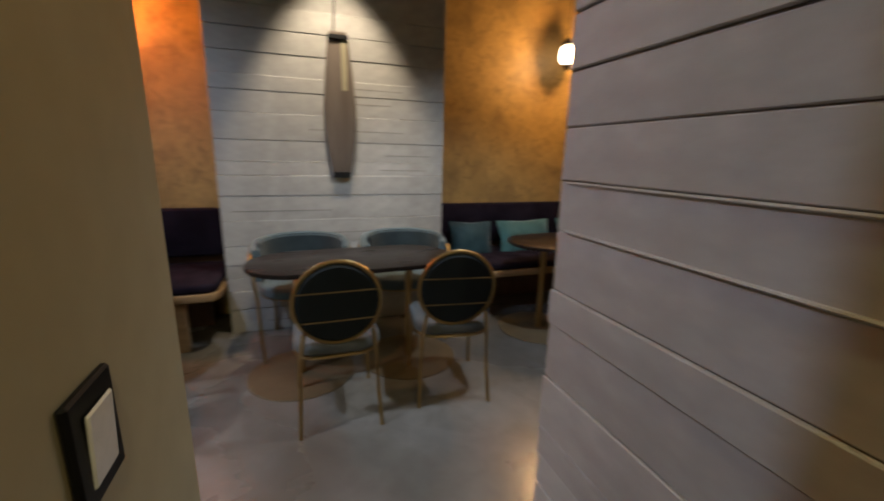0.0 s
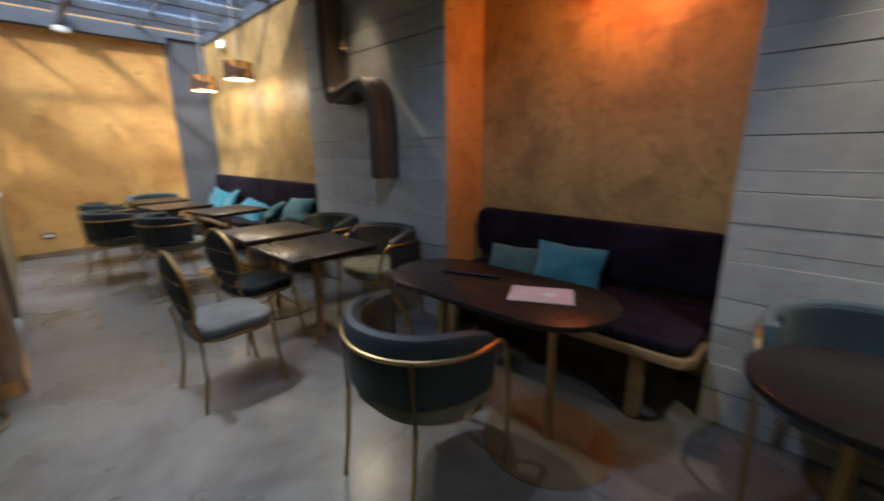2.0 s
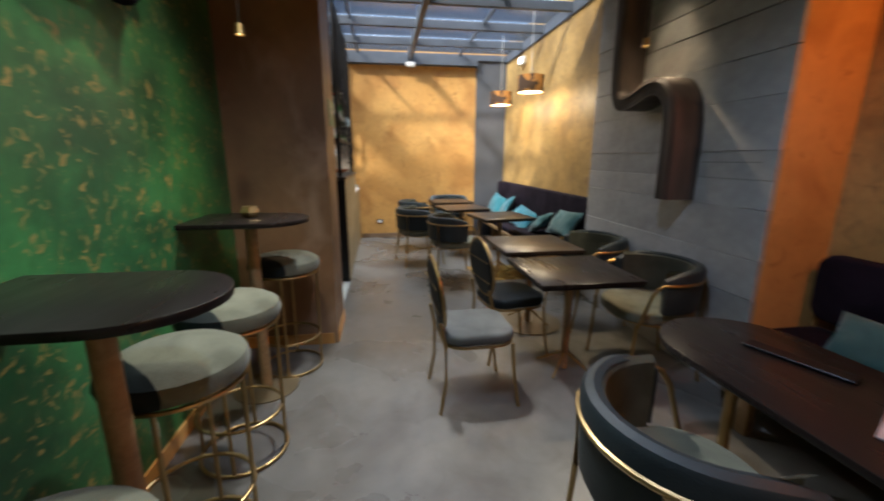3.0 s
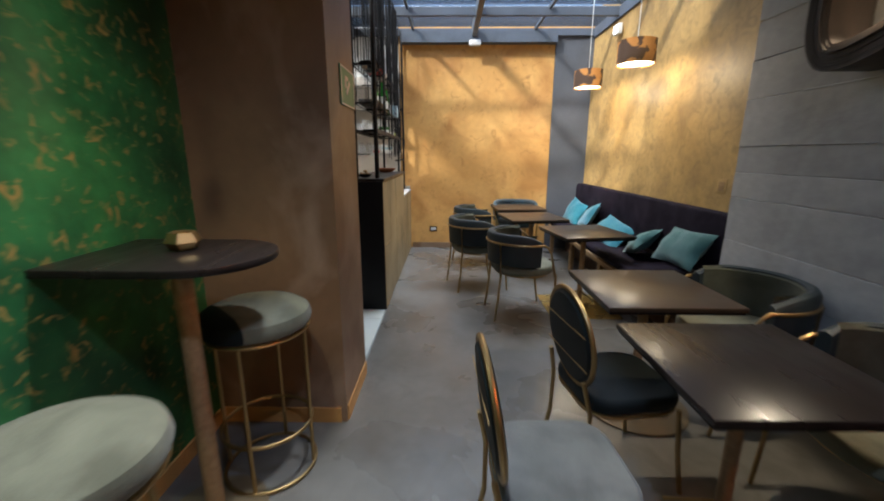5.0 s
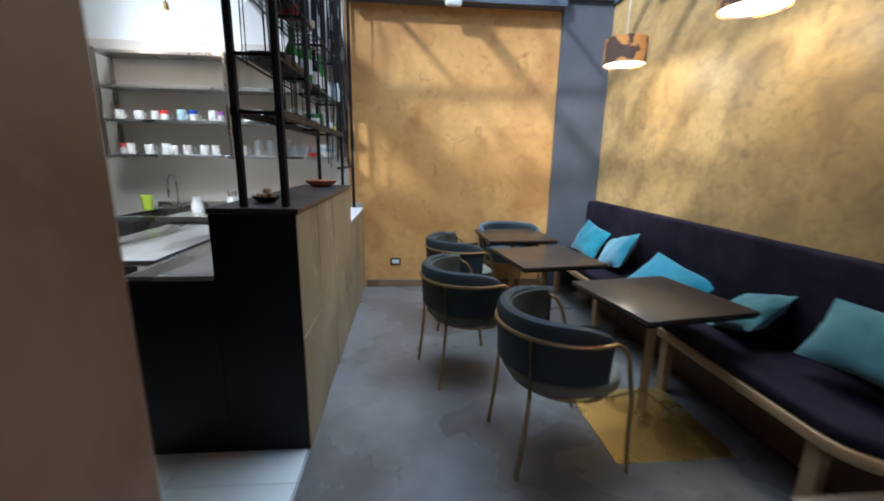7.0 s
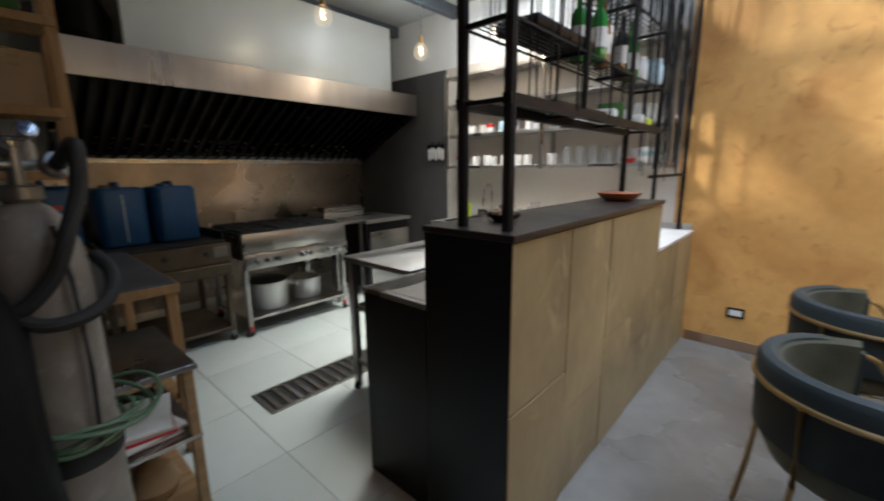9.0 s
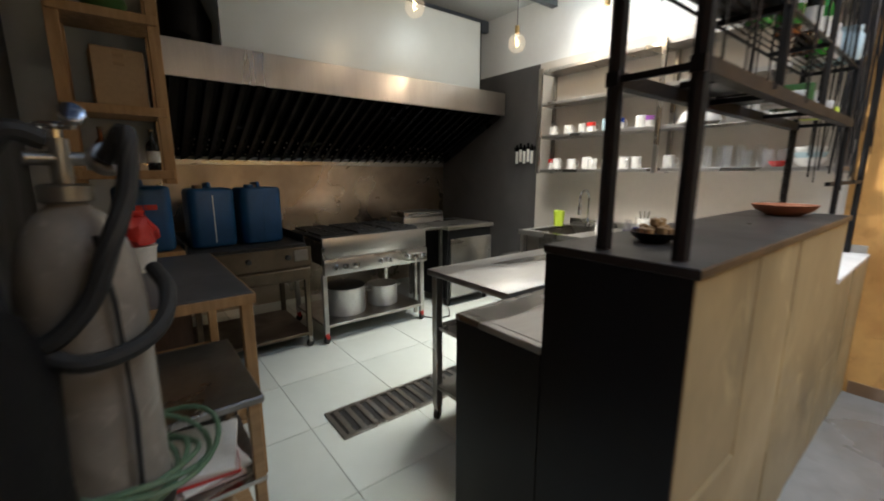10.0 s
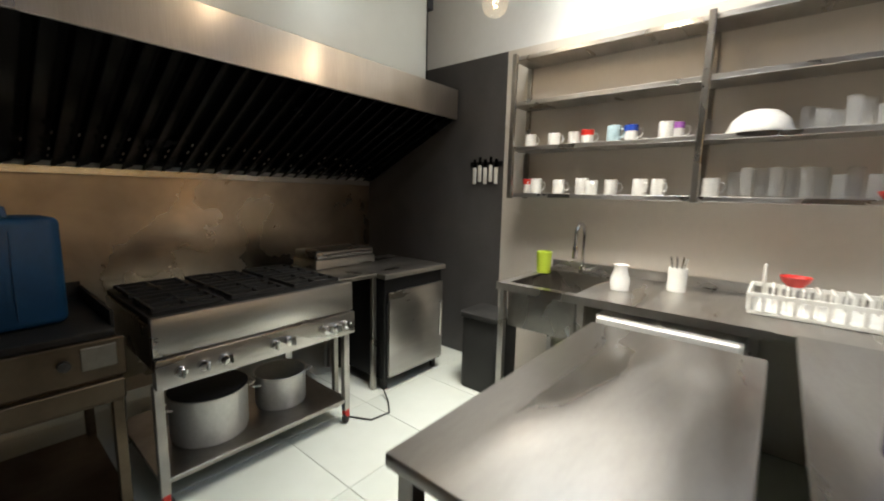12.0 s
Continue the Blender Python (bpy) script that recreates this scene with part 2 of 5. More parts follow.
    pot=mat("aluminium", (0.72, 0.71, 0.68), (0.6, 0.59, 0.56), 0.4, 0.6, fine=50, bump=0.05),
    porcelain=mat("white porcelain", (0.80, 0.79, 0.76), rough=0.2, bump=0.0),
    plastic_white=mat("white plastic", (0.78, 0.77, 0.72), rough=0.4, bump=0.02),
    red=mat("red plastic", (0.58, 0.035, 0.025), rough=0.35, bump=0.0),
    blue_glaze=mat("blue glaze", (0.03, 0.08, 0.45), rough=0.25, bump=0.0),
    purple_glaze=mat("violet glaze", (0.35, 0.12, 0.45), rough=0.25, bump=0.0),
    paleblue=mat("pale blue glaze", (0.45, 0.60, 0.66), rough=0.25, bump=0.0),
    lime=mat("lime plastic", (0.45, 0.58, 0.05), rough=0.35, bump=0.0),
    terracotta=mat("terracotta", (0.36, 0.13, 0.06), rough=0.6, bump=0.2),
    cobalt=mat("cobalt water", (0.004, 0.006, 0.16), rough=0.12, spec=0.6, bump=0.0),
    glass=mat("clear glass", (0.85, 0.87, 0.87), (0.85, 0.87, 0.87), 0.04, bump=0.0, grain=1.0, alpha=0.075, spec=0.9),
    globe=mat("clear bulb glass", (0.3, 0.3, 0.28), (0.3, 0.3, 0.28), 0.05, bump=0.0, grain=1.0, alpha=0.08, spec=0.8),
    pane=mat("roof glazing", (0.17, 0.23, 0.34), (0.09, 0.13, 0.2), 0.22, trans=0.85, scale=1.0, bump=0.05),
    hazeplastic=mat("clear film", (0.85, 0.87, 0.88), (0.8, 0.82, 0.83), 0.2, bump=0.3, fine=18, grain=1.0, alpha=0.09, spec=0.8),
    sackfilm=mat("black bag film", (0.006, 0.006, 0.006), rough=0.62, bump=0.3, fine=25, spec=0.2),
    # white bucket plastic, its colour lowered for the shade of the corner
    white_shaded=mat("white plastic darkened for shade", (0.40, 0.385, 0.35), (0.33, 0.315, 0.285), 0.5, scale=4, fine=40, bump=0.03),
    rubber=mat("black rubber", (0.015, 0.015, 0.015), rough=0.6, bump=0.1),
    # worn grey tank; the orange wall's reflection is tinted into its colours
    tank=mat("worn grey tank paint with warm reflected tint", (0.235, 0.205, 0.17), (0.17, 0.145, 0.118), 0.4, scale=3, fine=30, bump=0.05, spots=(0.12, 0.085, 0.06), spot_scale=4, spot_lo=0.56, spot_hi=0.75, spots2=(0.30, 0.27, 0.23), spot2_scale=14, spot2_lo=0.58, spot2_hi=0.8, grain=0.85),
    hose=mat("green hose", (0.10, 0.17, 0.10), rough=0.45, bump=0.02),
    shade=mat("patterned lampshade", (0.50, 0.22, 0.05), (0.48, 0.20, 0.05), 0.8, spots=(0.035, 0.022, 0.02), spot_scale=7, spot_lo=0.5, spot_hi=0.53, bump=0.05, emit=(1, 0.5, 0.15), power=0.06),
    glow_warm=mat("lit diffuser", (0.9, 0.8, 0.6), rough=0.5, bump=0, emit=(1.0, 0.86, 0.6), power=4.0),
    glow_red=mat("lit red lantern glass", (0.8, 0.15, 0.05), rough=0.4, bump=0, emit=(1.0, 0.32, 0.08), power=6.0),
    glow_white=mat("lit white lantern glass", (0.9, 0.8, 0.7), rough=0.4, bump=0, emit=(1.0, 0.80, 0.6), power=6.0),
    glow_led=mat("lit led", (0.9, 0.9, 0.9), rough=0.4, bump=0, emit=(0.9, 0.95, 1.0), power=5.0),
    glow_bulb=mat("lit filament", (1, 0.8, 0.5), rough=0.4, bump=0, emit=(1.0, 0.7, 0.3), power=8.0),
    signgreen=mat("exit sign green", (0.02, 0.22, 0.09), rough=0.4, bump=0),
    card=mat("brown cardboard", (0.36, 0.24, 0.13), (0.30, 0.19, 0.10), 0.8, bump=0.1),
    paper=mat("printed menu card", (0.55, 0.42, 0.40), rough=0.5, bump=0.02),
    leaf=mat("plant leaf", (0.05, 0.14, 0.03), (0.03, 0.09, 0.02), 0.5, bump=0.1),
    bottle_green=mat("green glass bottle", (0.03, 0.22, 0.03), rough=0.1, spec=0.6, bump=0.0),
    bottle_amber=mat("amber glass bottle", (0.20, 0.07, 0.02), rough=0.1, spec=0.6, bump=0.0),
    bottle_dark=mat("dark glass bottle", (0.015, 0.015, 0.012), rough=0.1, spec=0.6, bump=0.0),
    outside_ground=mat("ground", (0.2, 0.2, 0.2), rough=0.9),
)


# ---- mesh tools ----
def box(sx, sy, sz, c=(0, 0, 0), bevel=0.0, seg=1, rz=0.0):
    bm = bmesh.new()
    bmesh.ops.create_cube(bm, size=1)
    bmesh.ops.scale(bm, vec=(sx, sy, sz), verts=bm.verts)
    if bevel:
        bmesh.ops.bevel(bm, geom=bm.edges[:], offset=bevel, segments=seg, affect="EDGES", profile=0.5)
    bmesh.ops.transform(bm, matrix=pose(*c, 0, 0, rz), verts=bm.verts)
    return bm


def span(x0, x1, y0, y1, z0, z1, bevel=0.0, seg=1):
    return box(abs(x1 - x0), abs(y1 - y0), abs(z1 - z0), ((x0 + x1) / 2, (y0 + y1) / 2, (z0 + z1) / 2), bevel, seg)


def cyl(r, h, c=(0, 0, 0), seg=20, r2=None, bevel=0.0):
    bm = bmesh.new()
    bmesh.ops.create_cone(bm, cap_ends=True, segments=seg, radius1=r, radius2=r if r2 is None else r2, depth=h)
    if bevel:
        rims = [e for e in bm.edges if abs(e.verts[0].co.z - e.verts[1].co.z) < 1e-6]
        bmesh.ops.bevel(bm, geom=rims, offset=bevel, segments=3, affect="EDGES", profile=0.5)
    bmesh.ops.translate(bm, vec=(c[0], c[1], c[2] + h / 2), verts=bm.verts)
    return bm


def lathe(profile, seg=20, c=(0, 0, 0), sx=1.0, sy=1.0):
    bm = bmesh.new()
    rings = []
    for r, z in profile:
        if r < 1e-6:
            rings.append([bm.verts.new((c[0], c[1], c[2] + z))])
        else:
            rings.append([bm.verts.new((c[0] + sx * r * math.cos(2 * math.pi * i / seg), c[1] + sy * r * math.sin(2 * math.pi * i / seg), c[2] + z)) for i in range(seg)])
    for a, b in zip(rings, rings[1:]):
        for i in range(seg):
            j = (i + 1) % seg
            if len(a) == 1 and len(b) > 1:
                bm.faces.new((a[0], b[j], b[i]))
            elif len(b) == 1 and len(a) > 1:
                bm.faces.new((a[i], a[j], b[0]))
            elif len(a) > 1:
                bm.faces.new((a[i], a[j], b[j], b[i]))
    bmesh.ops.recalc_face_normals(bm, faces=bm.faces[:])
    return bm


def tube(points, r, seg=8, closed=False):
    bm = bmesh.new()
    pts = [Vector(p) for p in points]
    n = len(pts)
    rings = []
    up = Vector((0, 0, 1))
    for i, p in enumerate(pts):
        a = pts[(i - 1) % n] if closed or i else p
        b = pts[(i + 1) % n] if closed or i < n - 1 else p
        d = (b - a).normalized()
        side = d.cross(up)
        if side.length < 1e-3:
            side = d.cross(Vector((0, 1, 0)))
        side.normalize()
        nor = side.cross(d).normalized()
        rings.append([bm.verts.new(p + r * (math.cos(2 * math.pi * k / seg) * side + math.sin(2 * math.pi * k / seg) * nor)) for k in range(seg)])
    pairs = list(zip(rings, rings[1:])) + ([(rings[-1], rings[0])] if closed else [])
    for a, b in pairs:
        off = 0
        if closed and a is rings[-1]:
            off = min(range(seg), key=lambda k: (a[0].co - b[k].co).length)
        for k in range(seg):
            bm.faces.new((a[k], a[(k + 1) % seg], b[(k + 1 + off) % seg], b[(k + off) % seg]))
    if not closed:
        bm.faces.new(rings[0][::-1])
        bm.faces.new(rings[-1])
    bmesh.ops.recalc_face_normals(bm, faces=bm.faces[:])
    return bm


def smooth_path(points, n=6):
    """Points on a smooth curve through the given ones."""
    p = [Vector(q) for q in points]
    p = [2 * p[0] - p[1]] + p + [2 * p[-1] - p[-2]]
    out = []
    for a, b, c, d in zip(p, p[1:], p[2:], p[3:]):
        for t in (i / n for i in range(n)):
            out.append(0.5 * (2 * b + (c - a) * t + (2 * a - 5 * b + 4 * c - d) * t * t + (3 * b - a - 3 * c + d) * t ** 3))
    return out + [p[-2]]


def prism(outline, z0, z1, bevel=0.0, seg=2):
    bm = bmesh.new()
    vs = [bm.verts.new((x, y, z0)) for x, y in outline]
    f = bm.faces.new(vs)
    top = bmesh.ops.extrude_face_region(bm, geom=[f])
    bmesh.ops.translate(bm, vec=(0, 0, z1 - z0), verts=[v for v in top["geom"] if isinstance(v, bmesh.types.BMVert)])
    bmesh.ops.recalc_face_normals(bm, faces=bm.faces[:])
    if bevel:
        rims = [e for e in bm.edges if abs(e.verts[0].co.z - e.verts[1].co.z) < 1e-6]
        bmesh.ops.bevel(bm, geom=rims, offset=bevel, segments=seg, affect="EDGES", profile=0.5)
    return bm


def stadium(length, width, n=12):
    r, h = width / 2, length / 2 - width / 2
    out = [(h + r * math.cos(a), r * math.sin(a)) for a in (math.pi * (i / n - 0.5) for i in range(n + 1))]
    return out + [(-x, -y) for x, y in out]


def rounded(w, d, r, n=5):
    out = []
    for cx, cy, a0 in ((w / 2 - r, d / 2 - r, 0), (-w / 2 + r, d / 2 - r, 90), (-w / 2 + r, -d / 2 + r, 180), (w / 2 - r, -d / 2 + r, 270)):
        out += [(cx + r * math.cos(radians(a0 + 90 * i / n)), cy + r * math.sin(radians(a0 + 90 * i / n))) for i in range(n + 1)]
    return out


def join(*bms):
    out = bmesh.new()
    for b in bms:
        me = bpy.data.meshes.new("tmp")
        b.to_mesh(me)
        b.free()
        out.from_mesh(me)
        bpy.data.meshes.remove(me)
    return out


def move(bm, m):
    bmesh.ops.transform(bm, matrix=m, verts=bm.verts)
    return bm


def mesh_of(name, bm, material, smooth=35):
    me = bpy.data.meshes.new(name)
    bm.to_mesh(me)
    bm.free()
    me.materials.append(material)
    if smooth:
        me.polygons.foreach_set("use_smooth", [True] * len(me.polygons))
        me.set_sharp_from_angle(angle=radians(smooth))
    return me


def part(name, bm, material, parent, label="", smooth=35):
    ob = new(name, mesh_of(name, bm, material, smooth))
    ob.parent = parent
    return tagged(ob, label)


def thing(name, label, category, x=0, y=0, z=0, rz=0, group="", rx=0, ry=0):
    ob = new(name)
    ob.empty_display_size = 0.1
    ob.matrix_world = pose(x, y, z, rx, ry, rz)
    return tagged(ob, label, category, group)


def single(name, bm, material, label, category, x=0, y=0, z=0, rz=0, group="", rx=0, ry=0, smooth=35):
    ob = new(name, mesh_of(name, bm, material, smooth))
    ob.matrix_world = pose(x, y, z, rx, ry, rz)
    return tagged(ob, label, category, group)


def setting(name, bm, material, label="", smooth=0):
    ob = new(name, mesh_of(name, bm, material, smooth))
    return tagged(ob, label, "", "", "structure")

# ---- structure ----
H = 3.2
NY, PY, WX, GY, KY, KE = 5.05, 4.6, -6.92, 1.32, -2.42, -2.62  # alcove back, pillar front, far wall, green wall, kitchen back, kitchen east
floor = setting("floor", span(WX - 0.2, 6.0, 2.0, NY + 0.2, -0.1, 0), M["concrete_floor"], "polished grey concrete floor with cloudy stains")
setting("floor_entry", span(KE + 0.02, 6.0, -2.6, 2.0, -0.1, -0.0005), M["concrete_floor"], "polished concrete floor of the entry passage")
setting("wall_alcove", span(-1.25, 6.0, NY, NY + 0.2, 0, H), M["ochre"], "mottled ochre stucco wall behind the wall benches")
setting("wall_north", span(WX - 0.2, -3.31, 4.72, 4.92, 0, H + 0.3), M["ochre"], "mottled golden ochre stucco wall above the long bench")
setting("wall_west", span(WX - 0.2, WX, 1.85, 4.72, 0, H + 0.3), M["orange"], "orange stucco wall at the end of the room")
setting("column", span(WX, WX + 0.045, 4.165, 4.72, 0, H), M["column"], "dark grey concrete column in the corner")
setting("wall_green", span(-2.42, 0.9, GY - 0.2, GY, 0, H), M["green"], "green stucco wall with worn golden patches")
setting("wall_post", join(span(-2.955, -2.42, 1.87, 2.03, 0, H), span(-2.6, -2.42, GY - 0.2, 1.87, 0, H)), M["brown"], "brown stucco pier between bar and kitchen")
setting("baseboard", join(span(-2.95, -2.44, 2.03, 2.038, 0, 0.09), span(-2.42, -2.412, GY + 0.01, 2.0, 0, 0.09)), M["orange"], "low orange skirting at the foot of the pier")
setting("baseboard_green", span(-2.41, 0.758, GY, GY + 0.012, 0, 0.085), M["orange"], "low golden skirting at the foot of the green wall")
setting("baseboard_west", span(WX, WX + 0.012, 2.02, 4.16, 0, 0.085), M["brown"], "low brown skirting along the end wall")
setting("wall_entry_west", span(0.76, 0.992, -2.6, 2.03, 0, H), M["entry"], "olive-grey plaster wall of the entry passage")
setting("wall_entry_east", span(1.80, 2.3, -2.6, 2.1, 0, H), M["joint"], "board-marked concrete wall of the entry passage")
setting("wall_entry_south", span(0.74, 2.3, -2.8, -2.6, 0, H), M["entry"], "plaster wall closing the entry passage")
setting("wall_south_east", span(2.3, 6.0, 1.9, 2.1, 0, H), M["entry"], "plaster wall beside the entry passage")
setting("wall_east", span(6.0, 6.2, 1.9, NY + 0.2, 0, H), M["ochre"], "ochre stucco wall closing the room")
setting("ceiling", join(span(-3.35, 6.2, GY - 0.2, NY + 0.2, H, H + 0.15), span(0.78, 2.3, -2.8, GY - 0.2, H, H + 0.15)), M["ceiling"], "dark painted ceiling")
# kitchen shell
setting("wall_kitchen_south", span(WX - 0.2, KE, KY - 0.2, KY, 0, H + 0.3), M["white"], "white painted kitchen wall")
setting("wall_kitchen_west", span(WX - 0.2, WX, KY, 1.85, 2.62, H + 0.3), M["white"], "white upper kitchen wall")
setting("wall_kitchen_greige", span(WX - 0.2, WX, -0.7, 1.85, 0, 2.62), M["greige"], "greige painted wall behind the sink")
setting("wall_kitchen_charcoal", span(WX - 0.2, WX, KY, -0.7, 0, 2.62), M["charcoal"], "charcoal painted kitchen wall")
setting("wall_kitchen_east", span(KE, KE + 0.15, KY - 0.2, GY - 0.2, 0, H + 0.3), M["charcoal"], "dark kitchen side wall")
setting("kitchen_subfloor", span(WX - 0.2, KE + 0.05, KY - 0.2, 2.0, -0.1, -0.006), M["grout"], "grey grout bed under the kitchen tiles")


rb = random.Random(4)


def boards(core, length, place, turn, heights=(0.105, 0.19, 0.15), z_top=H, seam_share=0.5):
    """Board marks: shallow courses, tight or open joints, short open seams and pale ridges of squeezed-out cement."""
    gaps = (0.0012, 0.003, 0.008)
    meshes = {(h, g): mesh_of("board", box(length, 0.03, h - g, (0, 0, 0), 0.0025), M["board"], 0) for h in heights for g in gaps}
    ridges = [mesh_of("ridge", box(length * f, 0.037, w, (0, 0, 0), 0.0025), M["board"], 0) for f, w in ((0.985, 0.006), (0.55, 0.007), (0.3, 0.009))]
    seams = [mesh_of("seam", box(length * f, 0.03, 0.0035, (0, 0, 0), 0.001), M["joint"], 0) for f in (0.42, 0.22)]
    side = pose(0, 0, 0, 0, 0, turn)
    z = 0.0
    while z < z_top - 0.02:
        h, g = rb.choice(heights), rb.choice((0.0012, 0.003, 0.003, 0.008))
        if z + h > z_top:
            break
        ob = new("board", meshes[h, g])
        ob.parent = core
        lean, push = rb.uniform(-0.9, 0.9), rb.uniform(-0.006, 0.003)
        ob.matrix_world = Matrix.Translation((place[0], place[1], z + h / 2)) @ pose(0, 0, 0, lean, 0, turn) @ Matrix.Translation((0, push, 0))
        if rb.random() < seam_share:
            k = rb.randrange(2)
            seam = new("seam", seams[k])
            seam.parent = core
            seam.matrix_world = Matrix.Translation((place[0], place[1], z + h * rb.uniform(0.35, 0.65))) @ side @ Matrix.Translation(((0.28, 0.38)[k] * length * rb.uniform(-1, 1), push - 0.0012, 0)) @ pose(0, 0, 0, 0, rb.uniform(-0.4, 0.4), 0)
        z += h
        if rb.random() < 0.7:
            k = rb.randrange(3)
            ridge = new("ridge", ridges[k])
            ridge.parent = core
            ridge.matrix_world = Matrix.Translation((place[0], place[1], z)) @ side @ Matrix.Translation(((0, 0.2, 0.34)[k] * length * rb.uniform(-1, 1), 0, 0)) @ pose(0, 0, 0, 0, rb.uniform(-0.12, 0.12), 0)


pillar_1 = setting("pillar_1", span(0.655, 2.365, PY + 0.012, NY, 0, H), M["joint"], "wide pier of pale board-marked concrete")
pillar_2 = setting("pillar_2", span(-3.31, -1.26, PY + 0.012, NY + 0.1, 0, H), M["joint"], "wide pier of grey board-marked concrete")
entry_east = bpy.data.objects["wall_entry_east"]
setting("alcove_reveal", span(-1.26, -1.25, PY + 0.02, NY, 0, H), M["orange"], "orange stucco reveal of the alcove")

# glazed roof over the back of the room and the kitchen
ZR = H - 0.02
Y0 = 1.15
roof = thing("glass_roof", "glazed roof of pale blue panes on dark steel beams", "roof", -5.1, 2.95, ZR)
roof["kind"] = "structure"
for i in range(3):
    part("beam", box(3.62, 0.07, 0.14, (0, Y0 + 0.04 + i * 1.77 - 2.95, 0.02), 0.004), M["beam"], roof)
for i in range(5):
    part("beam", box(0.06, 3.6, 0.1, (WX + 0.06 + i * 0.87 + 5.1, 0, 0.03), 0.004), M["beam"], roof)
pane_me = mesh_of("pane", box(0.80, 0.86, 0.012, (0, 0, 0), 0.002), M["pane"], 0)
for i in range(4):
    for j in range(4):
        ob = new("pane", pane_me)
        ob.parent = roof
        ob.location = (WX + 0.06 + 0.435 + i * 0.87 + 5.1, Y0 + 0.04 + 0.4425 + j * 0.885 - 2.95, 0.1)
        ob.visible_shadow = False
for k in range(2):
    part("glazing_bar", box(3.5, 0.03, 0.05, (0, Y0 + 0.04 + 0.885 * (2 * k + 1) - 2.95, 0.08)), M["beam"], roof)
setting("ceiling_kitchen", join(span(WX - 0.2, KE + 0.1, KY - 0.2, -0.28, H + 0.06, H + 0.2), span(-4.9, KE + 0.1, -0.28, Y0, H + 0.06, H + 0.2), span(WX - 0.2, -6.75, -0.28, Y0, H + 0.06, H + 0.2), span(-6.75, -4.9, 0.75, Y0, H + 0.06, H + 0.2)), M["ceiling_white"], "pale kitchen ceiling with a roof window")
rw = thing("roof_window", "glazed roof window above the kitchen", "roof window", -5.825, 0.235, H + 0.13)
rw["kind"] = "structure"
for sx in (-0.462, 0.462):
    for sy in (-0.2575, 0.2575):
        pn = part("pane", box(0.89, 0.50, 0.012, (sx, sy, 0), 0.002), M["pane"], rw)
        pn.visible_shadow = False
part("glazing_bar", box(0.03, 1.025, 0.05, (0, 0, 0.0)), M["beam"], rw)
for k, y in enumerate((-1.55, -0.55, 0.82)):
    setting("beam_kitchen_%d" % (k + 1), span(WX, KE, y - 0.035, y + 0.035, H - 0.07, H + 0.055), M["beam"], "dark steel beam under the kitchen ceiling")
setting("beam_west", span(WX, WX + 0.16, 1.9, 4.16, 3.06, 3.2), M["beam"], "dark steel beam along the end wall")
setting("backdrop_ground", span(-60, 60, -60, 60, -0.4, -0.35), M["outside_ground"], "ground outside")


# ---- furniture ----
def tub_chair(x, y, rz, shell="shell_slate", seat="velvet_green", inner="velvet_green", label="", group="tub chairs"):
    """Faces +y before its turn."""
    t = thing("tub_chair", label or "tub armchair with dark curved back, grey-green velvet and brass tube frame", "chair", x, y, 0, rz, group)
    t.scale = (1.1, 1.1, 1.08)
    part("seat", prism(rounded(0.53, 0.50, 0.21, 8), 0.40, 0.475, 0.024, 3), M[seat], t)
    n, R, th = 22, 0.275, 0.045
    bm = bmesh.new()
    rows = []
    for i in range(n + 1):
        a = radians(180 + 8 - 20 + (200 + 4) * i / n)
        edge = min(i, n - i) / 4.0
        drop = 0.0 if edge >= 1 else 0.05 * (1 - edge) ** 2
        zb, zt = 0.485, 0.745 - drop
        prof = [(R + th / 2, zb), (R + th / 2 + 0.012, zt - 0.03), (R + th / 2, zt - 0.008), (R, zt), (R - th / 2, zt - 0.008), (R - th / 2 - 0.006, zt - 0.04), (R - th / 2, zb)]
        rows.append([bm.verts.new((r * math.cos(a), r * math.sin(a) + 0.01, z)) for r, z in prof])
    for a, b in zip(rows, rows[1:]):
        for k in range(len(a)):
            bm.faces.new((a[k], a[(k + 1) % len(a)], b[(k + 1) % len(a)], b[k]))
    bm.faces.new(rows[0])
    bm.faces.new(rows[-1][::-1])
    bmesh.ops.recalc_face_normals(bm, faces=bm.faces[:])
    part("backrest", bm, M[shell], t)
    pad = bmesh.new()
    prev = None
    for i in range(n + 1):
        a = radians(172 + 196 * i / n)
        col = [pad.verts.new((r * math.cos(a), r * math.sin(a) + 0.01, z)) for r, z in ((R - 0.012, 0.738), (R - 0.034, 0.72), (R - 0.036, 0.6), (R - 0.03, 0.478))]
        if prev:
            for k in range(3):
                pad.faces.new((prev[k], col[k], col[k + 1], prev[k + 1]))
        prev = col
    bmesh.ops.solidify(pad, geom=pad.faces[:], thickness=0.008)
    bmesh.ops.recalc_face_normals(pad, faces=pad.faces[:])
    part("back_pad", pad, M[inner], t, "velvet inner face of the back")
    rail = [(0.31 * math.cos(radians(165 + 210 * i / 24)), 0.31 * math.sin(radians(165 + 210 * i / 24)) + 0.01, 0.665) for i in range(25)]
    part("rail", tube([(-0.27, 0.20, 0.40), (-0.292, 0.15, 0.60), (-0.300, 0.12, 0.648)] + rail + [(0.300, 0.12, 0.648), (0.292, 0.15, 0.60), (0.27, 0.20, 0.40)], 0.0095), M["brass"], t)
    for sx in (-1, 1):
        part("leg", tube([(sx * 0.268, 0.205, 0.42), (sx * 0.262, 0.215, 0.2), (sx * 0.25, 0.24, 0)], 0.0095), M["brass"], t)
